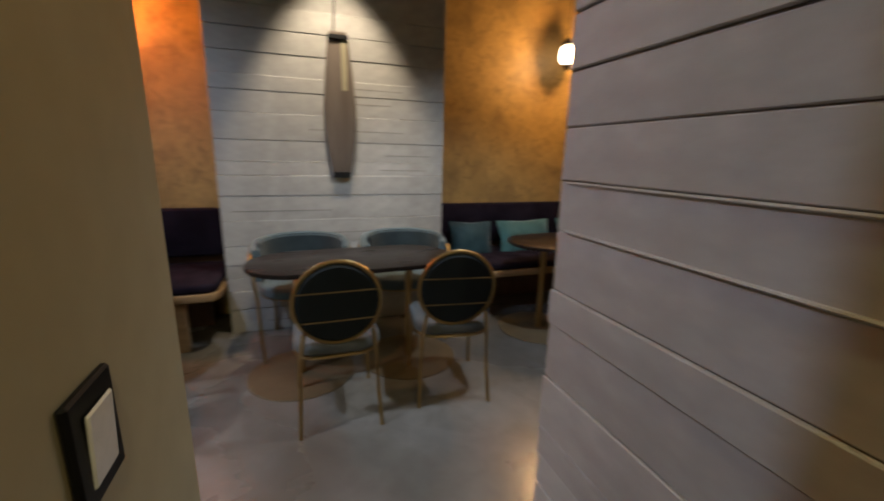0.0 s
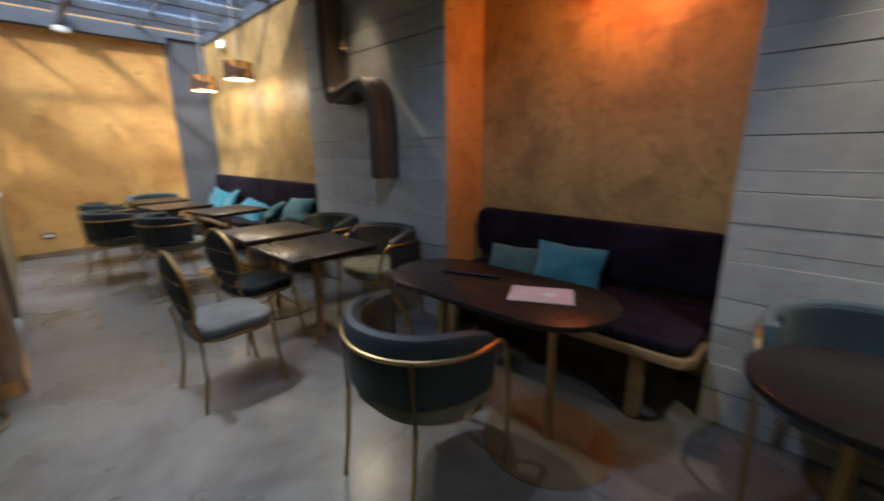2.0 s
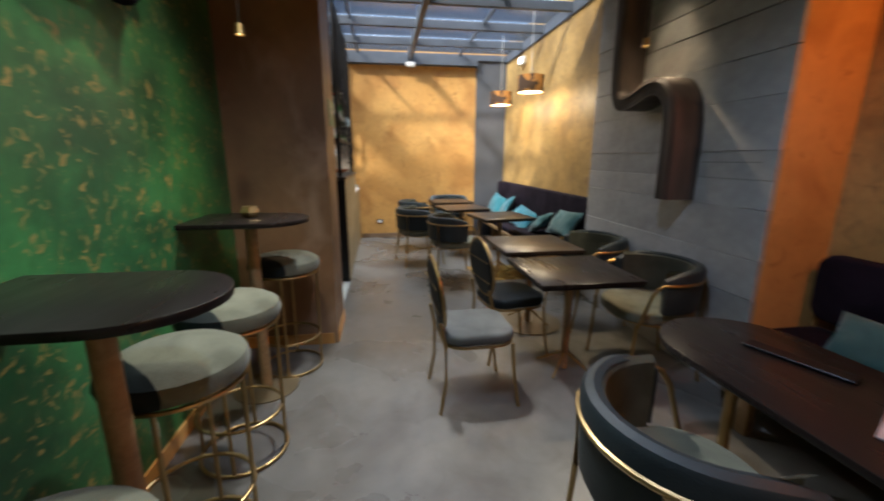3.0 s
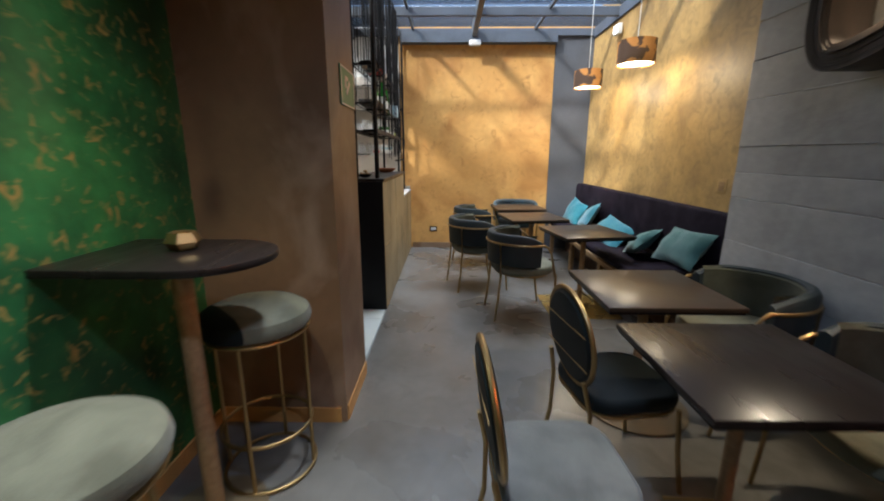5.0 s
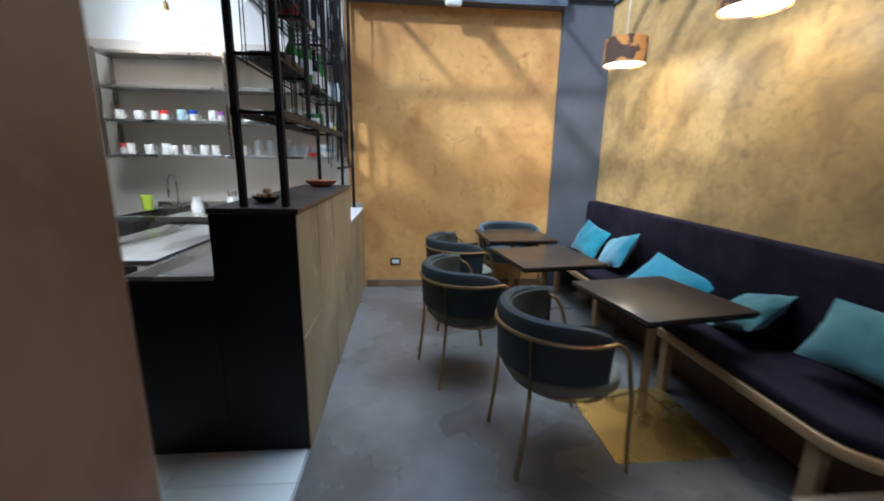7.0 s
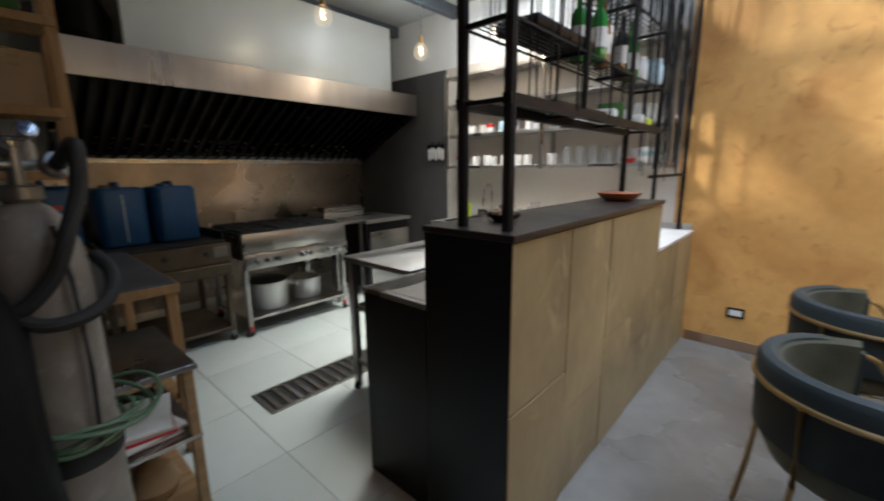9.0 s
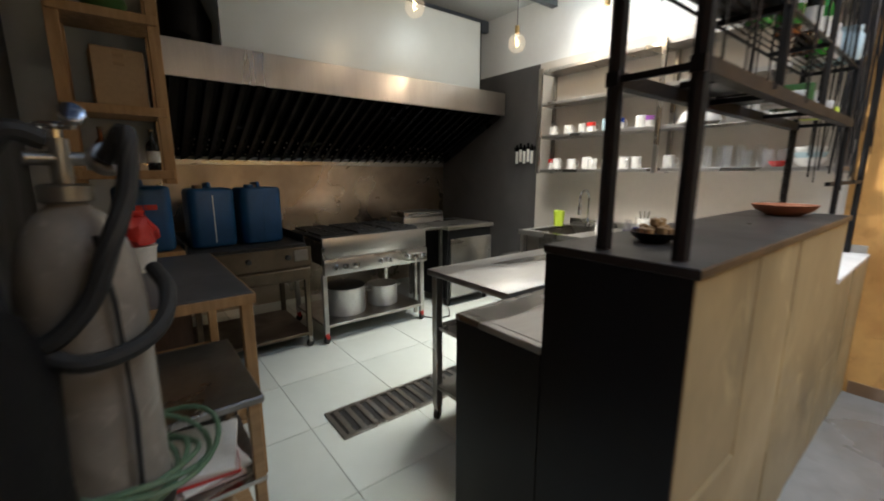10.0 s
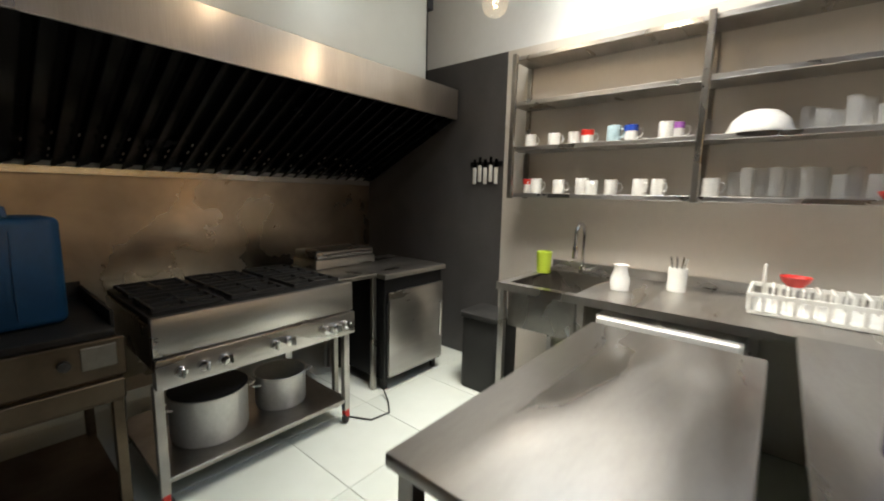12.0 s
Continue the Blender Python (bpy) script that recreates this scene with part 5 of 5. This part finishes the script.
part("hose", tube(smooth_path([(0.10, 0.10, 1.17), (0.02, 0.16, 1.11), (-0.07, 0.15, 1.11), (-0.13, 0.09, 1.14), (-0.15, 0.0, 1.19), (-0.13, -0.08, 1.23)]), 0.018, 10), M["rubber"], tk, "thick black hose")
part("strap", lathe([(0.112, 0.66), (0.116, 0.67), (0.116, 0.72), (0.112, 0.73)], 28), M["rubber"], tk)
for k in range(5):
    part("hose_loop", tube([((0.125 + 0.012 * k) * math.cos(a) - 0.012 * k, (0.125 + 0.010 * k) * math.sin(a), 0.74 + 0.014 * k + 0.022 * math.sin(2 * a + 1.7 * k)) for a in (2 * math.pi * i / 28 for i in range(28))], 0.007, 6, True), M["hose"], tk, "green hose coiled round the cylinder")
part("hose_tail", tube(smooth_path([(0.13, 0.02, 0.76), (0.17, 0.08, 0.70), (0.185, 0.10, 0.55), (0.18, 0.09, 0.30), (0.15, 0.05, 0.02)]), 0.006, 6), M["hose"], tk, "thin green hose hanging down")
part("thin_cable", tube([(-0.04, 0.10, 1.34), (-0.055, 0.118, 1.2), (-0.06, 0.122, 0.95), (-0.05, 0.122, 0.72)], 0.006, 6), M["rubber"], tk)

wt = thing("work_table", "rough pine work table with dark top beside the griddle", "work table", -3.30, -0.33, 0)
part("top", span(-0.32, 0.3, -0.45, 0.74, 0.90, 0.935, 0.005), M["charcoal"], wt, "dark worn top")
part("edge", join(span(-0.325, -0.32, -0.45, 0.74, 0.885, 0.93), span(-0.325, 0.3, 0.74, 0.748, 0.885, 0.93)), M["pine"], wt, "raw pine edge")
for sx in (-0.29, 0.27):
    for sy in (-0.42, 0.70):
        part("leg", box(0.05, 0.05, 0.9, (sx, sy, 0.45), 0.004), M["pine"], wt)
part("lower_shelf", span(-0.3, 0.28, -0.43, 0.72, 0.30, 0.32), M["pine"], wt)
ct = thing("steel_cart", "low steel cart with papers beside the cylinder", "cart", -3.24, 0.73, 0)
part("top", span(-0.25, 0.25, -0.28, 0.3, 0.735, 0.76, 0.004), M["steel_dull"], ct)
for sx in (-0.22, 0.22):
    for sy in (-0.25, 0.27):
        part("leg", box(0.035, 0.035, 0.735, (sx, sy, 0.3675), 0.003), M["oak"], ct)
part("shelf", span(-0.24, 0.24, -0.27, 0.29, 0.45, 0.465), M["steel_dull"], ct)
part("shelf", span(-0.24, 0.24, -0.27, 0.29, 0.14, 0.155), M["oak"], ct)
for k in range(5):
    single("magazine", box(0.21, 0.29, 0.012, (0, 0, 0), 0.002), M[("paper", "plastic_white", "red", "paper", "plastic_white")[k]], "old magazine in a loose stack on the cart", "magazine", -3.32, 0.83, 0.473 + 0.0125 * k, mr.uniform(-14, 14), "stacked magazines")
for k in range(4):
    single("bread_bag", lathe([(0, 0), (0.07, 0), (0.09, 0.05), (0.06, 0.13), (0.015, 0.16), (0, 0.16)], 14), M["card"], "brown paper bag on the cart", "bag", -3.34 + 0.15 * (k % 2), 0.57 + 0.24 * (k // 2), 0.1565, 0, "paper bags")
sh = thing("pine_shelving", "tall pine shelving with boxes and bags", "shelf", -3.22, -0.82, 0)
for sx in (-0.23, 0.2):
    for sy in (-0.12, 0.12):
        part("post", span(sx - 0.03, sx + 0.03, sy - 0.02, sy + 0.02, 1.40, 3.2595, 0.003), M["pine"], sh)
for z in (1.48, 1.84, 2.34, 2.78):
    part("shelf_board", span(-0.25, 0.22, -0.16, 0.16, z - 0.05, z, 0.003), M["pine"], sh)
cb = thing("carton", "worn cardboard carton on the pine shelf", "carton", -3.26, -0.8, 1.841, 5)
part("body", box(0.24, 0.22, 0.3, (0, 0, 0.15), 0.004), M["card"], cb)
part("tape", join(box(0.05, 0.2225, 0.09, (0, 0, 0.2575)), box(0.05, 0.222, 0.0015, (0, 0, 0.301))), M["oak"], cb, "shiny brown packing tape")
part("flap", box(0.118, 0.218, 0.004, (-0.061, 0, 0.303), 0.001), M["card"], cb)
part("flap", box(0.118, 0.218, 0.004, (0.061, 0, 0.304), 0.001), M["card"], cb)
single("produce_bag", lathe([(0, 0), (0.08, 0), (0.11, 0.06), (0.08, 0.14), (0.02, 0.18), (0, 0.18)], 16), M["leaf"], "bag of green leaves on the pine shelf", "bag", -3.24, -0.8, 2.341)
for k in range(3):
    bottle(-3.38 + 0.12 * k, -0.80, 1.481, ("bottle_dark", "porcelain", "bottle_amber")[k], 0.24, 0.035, label="sauce bottle on the pine shelf")
single("crate", box(0.36, 0.34, 0.05, (0, 0, -0.025), 0.004), M["pine"], "low pine board under a jerrycan", "board", -3.32, -1.14, 0.9295)
jst = thing("stool", "low wooden stand beside the griddle", "stand", -3.32, -1.14, 0)
part("body", span(-0.17, 0.17, -0.16, 0.16, 0, 0.879, 0.004), M["walnut"], jst)
single("bucket", lathe([(0, 0), (0.085, 0), (0.10, 0.13), (0.105, 0.13), (0.105, 0.14), (0, 0.14)], 20), M["plastic_white"], "white plastic tub on the work table", "tub", -3.22, -0.40, 0.937)
rbag = lathe([(0, 0), (0.07, 0), (0.1, 0.03), (0.105, 0.07), (0.1, 0.11), (0.085, 0.15), (0.06, 0.175), (0.03, 0.19), (0, 0.192)], 28)
for v in rbag.verts:
    v.co += 0.042 * noise.noise_vector(v.co * 19) * (v.co.z > 0.01)
single("red_bag", rbag, M["red"], "crumpled red plastic bag on the white tub", "bag", -3.22, -0.40, 1.078)
def bucket(x, y, z):
    t = thing("bucket", "white plastic bucket, darkened for shade, in a leaning stack", "bucket", x, y, z, 0, "stacked buckets", rb.uniform(-1.5, 1.5), rb.uniform(-1.5, 1.5))
    part("shell", lathe([(0, 0), (0.088, 0), (0.092, 0.01), (0.108, 0.20), (0.116, 0.20), (0.116, 0.212), (0.104, 0.212), (0.088, 0.012), (0, 0.012)], 28), M["white_shaded"], t)
    part("rim_band", lathe([(0.1045, 0.150), (0.1125, 0.152), (0.113, 0.160), (0.1055, 0.162)], 28), M["white_shaded"], t)


for k in range(11):
    bucket(-2.85, 1.27, 0.001 + 0.134 * k)
for k in range(8):
    bucket(-2.80, 1.64, 0.001 + 0.137 * k)

# black sack, made large and matt to fill in the corner's shadow as well
sack = lathe([(0, 0), (0.08, 0), (0.105, 0.06), (0.11, 0.3), (0.12, 0.6), (0.115, 0.9), (0.10, 1.08), (0.075, 1.2), (0.04, 1.27), (0, 1.29)], 32)
for v in sack.verts:
    v.co += (0.05 * noise.noise_vector(v.co * 5) + 0.018 * noise.noise_vector(v.co * 16)) * (v.co.z > 0.02)
single("rubbish_sack", sack, M["sackfilm"], "black lumpy sack filling in the shadow beside the gas cylinder", "sack", -2.955, 1.37, 0.001)
hbag = lathe([(0, 0), (0.14, 0), (0.18, 0.05), (0.175, 0.20), (0.15, 0.36), (0.10, 0.46), (0.04, 0.5), (0, 0.5)], 28, sy=0.8)
for v in hbag.verts:
    v.co += 0.04 * noise.noise_vector(v.co * 8) * (v.co.z > 0.01)
single("black_bag", hbag, M["sackfilm"], "black plastic bag stuffed on the end of the hood", "bag", -3.70, -1.42, 2.381)
single("power_cable", tube([(0, 0, 0.3), (0.03, 0.02, 0.05), (0.06, 0.1, 0.008), (0.16, 0.22, 0.008), (0.30, 0.2, 0.008), (0.38, 0.05, 0.008)], 0.006, 6), M["rubber"], "black power cable looping over the tiles", "cable", -5.88, -1.0, 0)
# unseen fixture, added to hold the kitchen fill lamps
spot_k = thing("added_kitchen_light", "round white ceiling light, unseen, added to brighten the kitchen", "ceiling light", -6.1, -0.32, H - 0.08)
part("housing", lathe([(0.12, 0.0), (0.12, 0.14), (0.1, 0.14), (0.1, 0.0), (0.12, 0.0)], 24), M["plastic_white"], spot_k)
part("lens", cyl(0.098, 0.004, (0, 0, 0.08), 24), M["glow_led"], spot_k)

# floor drain
dn = thing("floor_drain", "long steel floor drain grate set in the tiles", "drain", -4.6, 0.25, 0.001)
part("frame", join(span(-0.58, 0.58, -0.15, -0.125, 0, 0.012), span(-0.58, 0.58, 0.125, 0.15, 0, 0.012), span(-0.58, -0.555, -0.125, 0.125, 0, 0.012), span(0.555, 0.58, -0.125, 0.125, 0, 0.012)), M["steel_dull"], dn)
part("channel", span(-0.555, 0.555, -0.125, 0.125, 0, 0.002), M["iron"], dn)
slat = mesh_of("slat", box(0.035, 0.25, 0.008, (0, 0, 0.008), 0.002), M["steel_dull"], 0)
for k in range(15):
    ob = new("slat", slat)
    ob.parent = dn
    ob.location = (-0.518 + 0.074 * k, 0, 0)

# hanging glass bulbs
for x, y, z in ((-5.11, -0.45, 2.70), (-6.08, -0.29, 2.58), (-6.24, 0.46, 2.62)):
    t = thing("pendant_bulb", "clear glass globe bulb on a black cord", "pendant lamp", x, y, z, 0, "kitchen bulbs")
    globe = part("globe", lathe([(0, -0.075)] + [(0.078 * math.sin(math.pi * k / 12), -0.078 * math.cos(math.pi * k / 12)) for k in range(1, 11)] + [(0.02, 0.08)], 20), M["globe"], t)
    globe.visible_shadow = False
    part("socket", cyl(0.02, 0.06, (0, 0, 0.08), 14), M["brass"], t)
    part("cord", tube([(0, 0, 0.13), (0, 0, (3.323 if y > 0 else 3.259) - z)], 0.004, 6), M["rubber"], t)
    part("filament", tube([(0.012 * math.cos(k), 0.012 * math.sin(k), -0.03 + 0.006 * k) for k in range(14)], 0.0018, 5), M["glow_bulb"], t)

# ---- dining details ----
for x, y in ((-4.43, 4.3), (-5.73, 4.3)):
    t = thing("pendant_lamp", "drum pendant lamp with brown camouflage-patterned shade, lit", "pendant lamp", x, y, 2.28, 0, "drum pendants")
    part("shade", lathe([(0.165, 0.0), (0.165, 0.2), (0.161, 0.2), (0.161, 0.0), (0.165, 0.0)], 36), M["shade"], t)
    part("diffuser", cyl(0.158, 0.004, (0, 0, 0.012), 32), M["glow_warm"], t)
    part("cord", tube([(0, 0, 0.12), (0, 0, 3.273 - 2.28)], 0.004, 6), M["plastic_white"], t)
    part("holder", cyl(0.03, 0.08, (0, 0, 0.1), 14), M["black"], t)


def lantern(x, y, z, glow, label):
    t = thing("wall_lantern", label, "lantern", x, y, z, 0, "lanterns")
    part("glass_body", lathe([(0.035, 0), (0.065, 0.03), (0.075, 0.09), (0.06, 0.15), (0.035, 0.17)], 10), M[glow], t)
    part("cap", lathe([(0.05, 0.17), (0.055, 0.18), (0.03, 0.21), (0.012, 0.24), (0, 0.24)], 10), M["rack"], t)
    part("finial", lathe([(0, -0.06), (0.012, -0.04), (0.02, -0.02), (0.04, 0.0), (0.02, 0.005)], 10), M["rack"], t)
    for k in range(5):
        a = 2 * math.pi * k / 5
        part("rib", tube([(0.037 * math.cos(a), 0.037 * math.sin(a), 0), (0.068 * math.cos(a), 0.068 * math.sin(a), 0.03), (0.078 * math.cos(a), 0.078 * math.sin(a), 0.09), (0.062 * math.cos(a), 0.062 * math.sin(a), 0.15), (0.037 * math.cos(a), 0.037 * math.sin(a), 0.17)], 0.003, 5), M["rack"], t)
    part("chain", tube([(0, 0, 0.23), (0, 0, H - z)], 0.004, 6), M["rack"], t)


lantern(-0.05, 4.8, 2.40, "glow_red", "lit red moroccan glass lantern hanging on a chain")
lantern(-0.22, 4.86, 2.44, "shell_dark", "unlit dark metal lantern hanging on a chain")
lantern(3.67, 4.8, 2.27, "glow_white", "lit white glass lantern hanging on a chain")

# wooden paddle-shaped board on pier 1
pd = thing("wooden_hanging", "long leaf-shaped driftwood board hanging on the pier", "wall ornament", 1.53, PY - 0.035, 1.24)
prof = [(-0.065, 0.0), (-0.085, 0.1), (-0.115, 0.35), (-0.118, 0.5), (-0.10, 0.72), (-0.075, 0.95), (-0.06, 1.02)]
ol = prof + [(-a, b) for a, b in reversed(prof)]
part("board", move(prism([(a, b) for a, b in ol], -0.012, 0.012, 0.004), pose(0, 0, 0, 90, 0, 0)), M["drift"], pd)
part("slot", span(0.02, 0.058, -0.016, -0.0125, 0.62, 0.97), M["entry"], pd, "pale cut slot")
part("collar", span(-0.07, 0.07, -0.03, 0.02, 0.965, 1.0, 0.004), M["rack"], pd)
part("foot_block", span(-0.065, 0.065, -0.022, 0.02, -0.02, 0.025, 0.004), M["rack"], pd)
part("hanger", tube([(-0.03, 0, 1.0), (0.0, 0.01, 1.5), (0.0, 0.01, 1.94)], 0.006, 6), M["rack"], pd)
part("bracket", span(-0.02, 0.02, -0.011, 0.03, 0.48, 0.52), M["rack"], pd)

# bent driftwood sculpture on pier 2
sc_ = thing("wood_sculpture", "dark bent wooden sculpture of stacked wavy strips on the pier", "wall ornament", -2.25, PY - 0.125, 0)


def ribbon(path, offset, thick, y0, y1):
    """A bent flat strip that runs along path in the xz plane, set off sideways."""
    bm = bmesh.new()
    rings = []
    for i, q in enumerate(path):
        d = (path[min(i + 1, len(path) - 1)] - path[max(i - 1, 0)]).normalized()
        nor = Vector((-d.y, d.x))
        u, w = q + nor * offset, q + nor * (offset + thick)
        rings.append([bm.verts.new((u.x, y0, u.y)), bm.verts.new((w.x, y0, w.y)), bm.verts.new((w.x, y1, w.y)), bm.verts.new((u.x, y1, u.y))])
    for a, b in zip(rings, rings[1:]):
        for k in range(4):
            bm.faces.new((a[k], a[(k + 1) % 4], b[(k + 1) % 4], b[k]))
    bm.faces.new(rings[0])
    bm.faces.new(rings[-1][::-1])
    bmesh.ops.recalc_face_normals(bm, faces=bm.faces[:])
    return bm


bend = smooth_path([(-0.40, 3.15), (-0.40, 2.7), (-0.40, 2.25), (-0.385, 2.03), (-0.31, 1.90), (-0.18, 1.88), (-0.04, 1.91), (0.10, 1.95), (0.22, 1.93), (0.30, 1.82), (0.325, 1.62), (0.325, 1.4), (0.325, 1.2)])
rs_ = random.Random(5)
for k in range(9):
    part("strip", ribbon(bend, 0.0135 * k - 0.02, 0.0115, -0.105 + rs_.uniform(-0.006, 0.012), 0.115), M["plydark"], sc_)
for x, y, z in ((-2.22, 4.36, 2.28), (-1.74, 1.70, 2.12)):
    cl = thing("small_pendant", "tiny brass pendant spotlight on a black cord", "pendant lamp", x, y, z, 0, "tiny pendants")
    part("cup", lathe([(0.0, 0.06), (0.02, 0.055), (0.028, 0.0), (0.024, 0.0), (0.016, 0.045), (0, 0.05)], 16), M["brass"], cl)
    part("bulb", cyl(0.018, 0.006, (0, 0, 0.008), 14), M["glow_bulb"], cl)
    part("cord", tube([(0, 0, 0.055), (0, 0, H - z)], 0.004, 6), M["rubber"], cl)

wo = thing("wall_ornament", "black gnarled root ornament with a pale knob on the green wall", "wall ornament", -1.20, GY + 0.09, 2.12)
root = tube([(0.34, 0, 0.10), (0.22, 0.01, 0.05), (0.10, 0.0, 0.06), (0.0, 0.02, 0.0), (-0.08, 0.0, 0.10), (-0.16, 0.01, 0.22)], 0.055, 12)
for v in root.verts:
    v.co += 0.03 * noise.noise_vector(v.co * 14)
part("root", root, M["velvet_dark"], wo)
part("knob", lathe([(0, -0.04), (0.03, -0.028), (0.042, 0), (0.03, 0.03), (0, 0.04)], 16, (-0.22, 0, 0.16)), M["card"], wo, "pale round knob")
part("bracket", span(-0.02, 0.02, -0.089, 0.0, 0.04, 0.08), M["rack"], wo)

# geometric brass candle holder, menus, switches and signs
gh = lathe([(0, 0), (0.04, 0), (0.062, 0.03), (0.045, 0.065), (0.03, 0.06), (0.04, 0.03), (0, 0.012)], 6)
single("candle_holder", gh, M["brass"], "faceted brass candle holder on the high table", "candle holder", -1.86, 1.62, 1.131, 15, smooth=0)
mn = thing("menu_card", "pinkish printed menu folder lying on the oval table", "menu", 0.06, 3.88, 0.7515, 28)
part("cover", box(0.30, 0.21, 0.008, (0, 0, 0.004), 0.002), M["paper"], mn)
part("emblem", cyl(0.03, 0.001, (0.04, 0, 0.0082), 20), M["porcelain"], mn, "round white emblem")
single("tray", box(0.34, 0.07, 0.012, (0, 0, 0.006), 0.003), M["black"], "narrow black tray on the oval table", "tray", -0.42, 3.93, 0.7515, 20)
sw = thing("light_switch", "white rocker switch in a black frame on the wall", "light switch", 0.992, 1.712, 1.12)
part("frame", span(0, 0.01, -0.045, 0.045, -0.06, 0.06, 0.003), M["black"], sw)
part("rocker", move(span(0.01, 0.0145, -0.026, 0.026, -0.04, 0.04, 0.002), pose(0, 0, 0, 0, 3, 0)), M["porcelain"], sw)
gs = thing("power_socket", "small white socket low on the green wall", "socket", -1.11, GY, 0.21)
part("plate", span(-0.025, 0.025, 0, 0.008, -0.045, 0.045, 0.003), M["porcelain"], gs)
part("insert", span(-0.016, 0.016, 0.008, 0.0105, -0.03, 0.03, 0.001), M["plastic_white"], gs)
so = thing("power_socket", "white socket in a dark frame low on the wall", "socket", WX, 2.36, 0.31)
part("frame", span(0, 0.008, -0.06, 0.06, -0.04, 0.04, 0.002), M["black"], so)
part("plate", span(0.008, 0.014, -0.042, 0.042, -0.024, 0.024, 0.003), M["porcelain"], so)
pl = thing("wall_plate", "plain ochre-coloured cover plate on the wall", "cover plate", -3.62, 4.72, 1.24)
part("plate", span(-0.055, 0.055, -0.004, 0, -0.055, 0.055, 0.0015), M["ochre"], pl)
part("centre", span(-0.035, 0.035, -0.006, -0.004, -0.035, 0.035, 0.001), M["oak"], pl)
ex = thing("exit_sign", "green emergency exit sign with white arrow", "sign", -2.79, 2.0315, 1.83)
part("plate", span(-0.15, 0.15, 0, 0.006, -0.1, 0.1, 0.001), M["signgreen"], ex)
part("border", join(span(-0.148, 0.148, 0.0062, 0.008, 0.09, 0.098), span(-0.148, 0.148, 0.0062, 0.008, -0.098, -0.09), span(-0.148, -0.14, 0.0062, 0.008, -0.09, 0.09), span(0.14, 0.148, 0.0062, 0.008, -0.09, 0.09)), M["porcelain"], ex)
part("arrow", join(move(box(0.10, 0.002, 0.022, (0, 0.0075, 0)), pose(0, 0, 0, 0, 40, 0)), move(box(0.06, 0.002, 0.02, (0.03, 0.0075, 0.045)), pose(0, 0, 0, 0, 0, 0)), move(box(0.02, 0.002, 0.06, (0.05, 0.0075, 0.025)), pose(0, 0, 0, 0, 0, 0))), M["porcelain"], ex)
al = thing("smoke_alarm", "round white alarm on the steel beam", "alarm", WX + 0.17, 2.97, 3.04)
part("body", box(0.06, 0.17, 0.09, (0.02, 0, 0), 0.028, 3), M["porcelain"], al)
part("bracket", box(0.03, 0.05, 0.05, (-0.02, 0, 0.03), 0.005), M["porcelain"], al)
fl = thing("flood_light", "small white led flood light high on the wall", "flood light", -5.9, 4.70, 2.98)
part("housing", box(0.16, 0.05, 0.12, (0, -0.03, 0), 0.01, 2), M["plastic_white"], fl)
part("lens", box(0.12, 0.004, 0.08, (0, -0.058, 0)), M["glow_led"], fl)
# unseen spotlight bodies, added where the room's spot lamps are
for x, y in ((-1.95, 2.5), (-0.2, 2.75), (2.7, 3.0), (1.5, 4.05), (-2.2, 4.2), (-1.0, 2.0), (1.4, 0.2)):
    t = thing("added_spot", "small black ceiling spotlight, unseen, added to house a room lamp", "spotlight", x, y, H - 0.09, 0, "ceiling spots")
    part("can", lathe([(0.045, 0.0), (0.045, 0.09), (0.04, 0.09), (0.04, 0.0), (0.045, 0.0)], 16), M["black"], t)
    part("lens", cyl(0.038, 0.004, (0, 0, 0.06), 16), M["glow_led"], t)

# ---- boards and tiles ----
boards(pillar_1, 1.722, (1.51, PY + 0.008), 0)
boards(pillar_2, 2.062, (-2.285, PY + 0.008), 0, (0.30, 0.24, 0.17), H, 0.12)
boards(entry_east, 4.70, (1.806, -0.252), 90, (0.09, 0.15, 0.12), H, 0.6)
tile_me = mesh_of("tile", box(0.597, 0.597, 0.008, (0, 0, -0.0035), 0.0015), M["tile"], 0)
kf = setting("kitchen_floor", span(WX + 0.01, KE - 0.02, KY + 0.01, 1.99, -0.0058, -0.0045), M["grout"], "white square floor tiles with grey joints")
for i in range(7):
    for j in range(8):
        x, y = WX + 0.31 + 0.6 * i, 1.685 - 0.6 * j
        ob = new("tile", tile_me)
        ob.parent = kf
        ob.location = (x, y, 0)
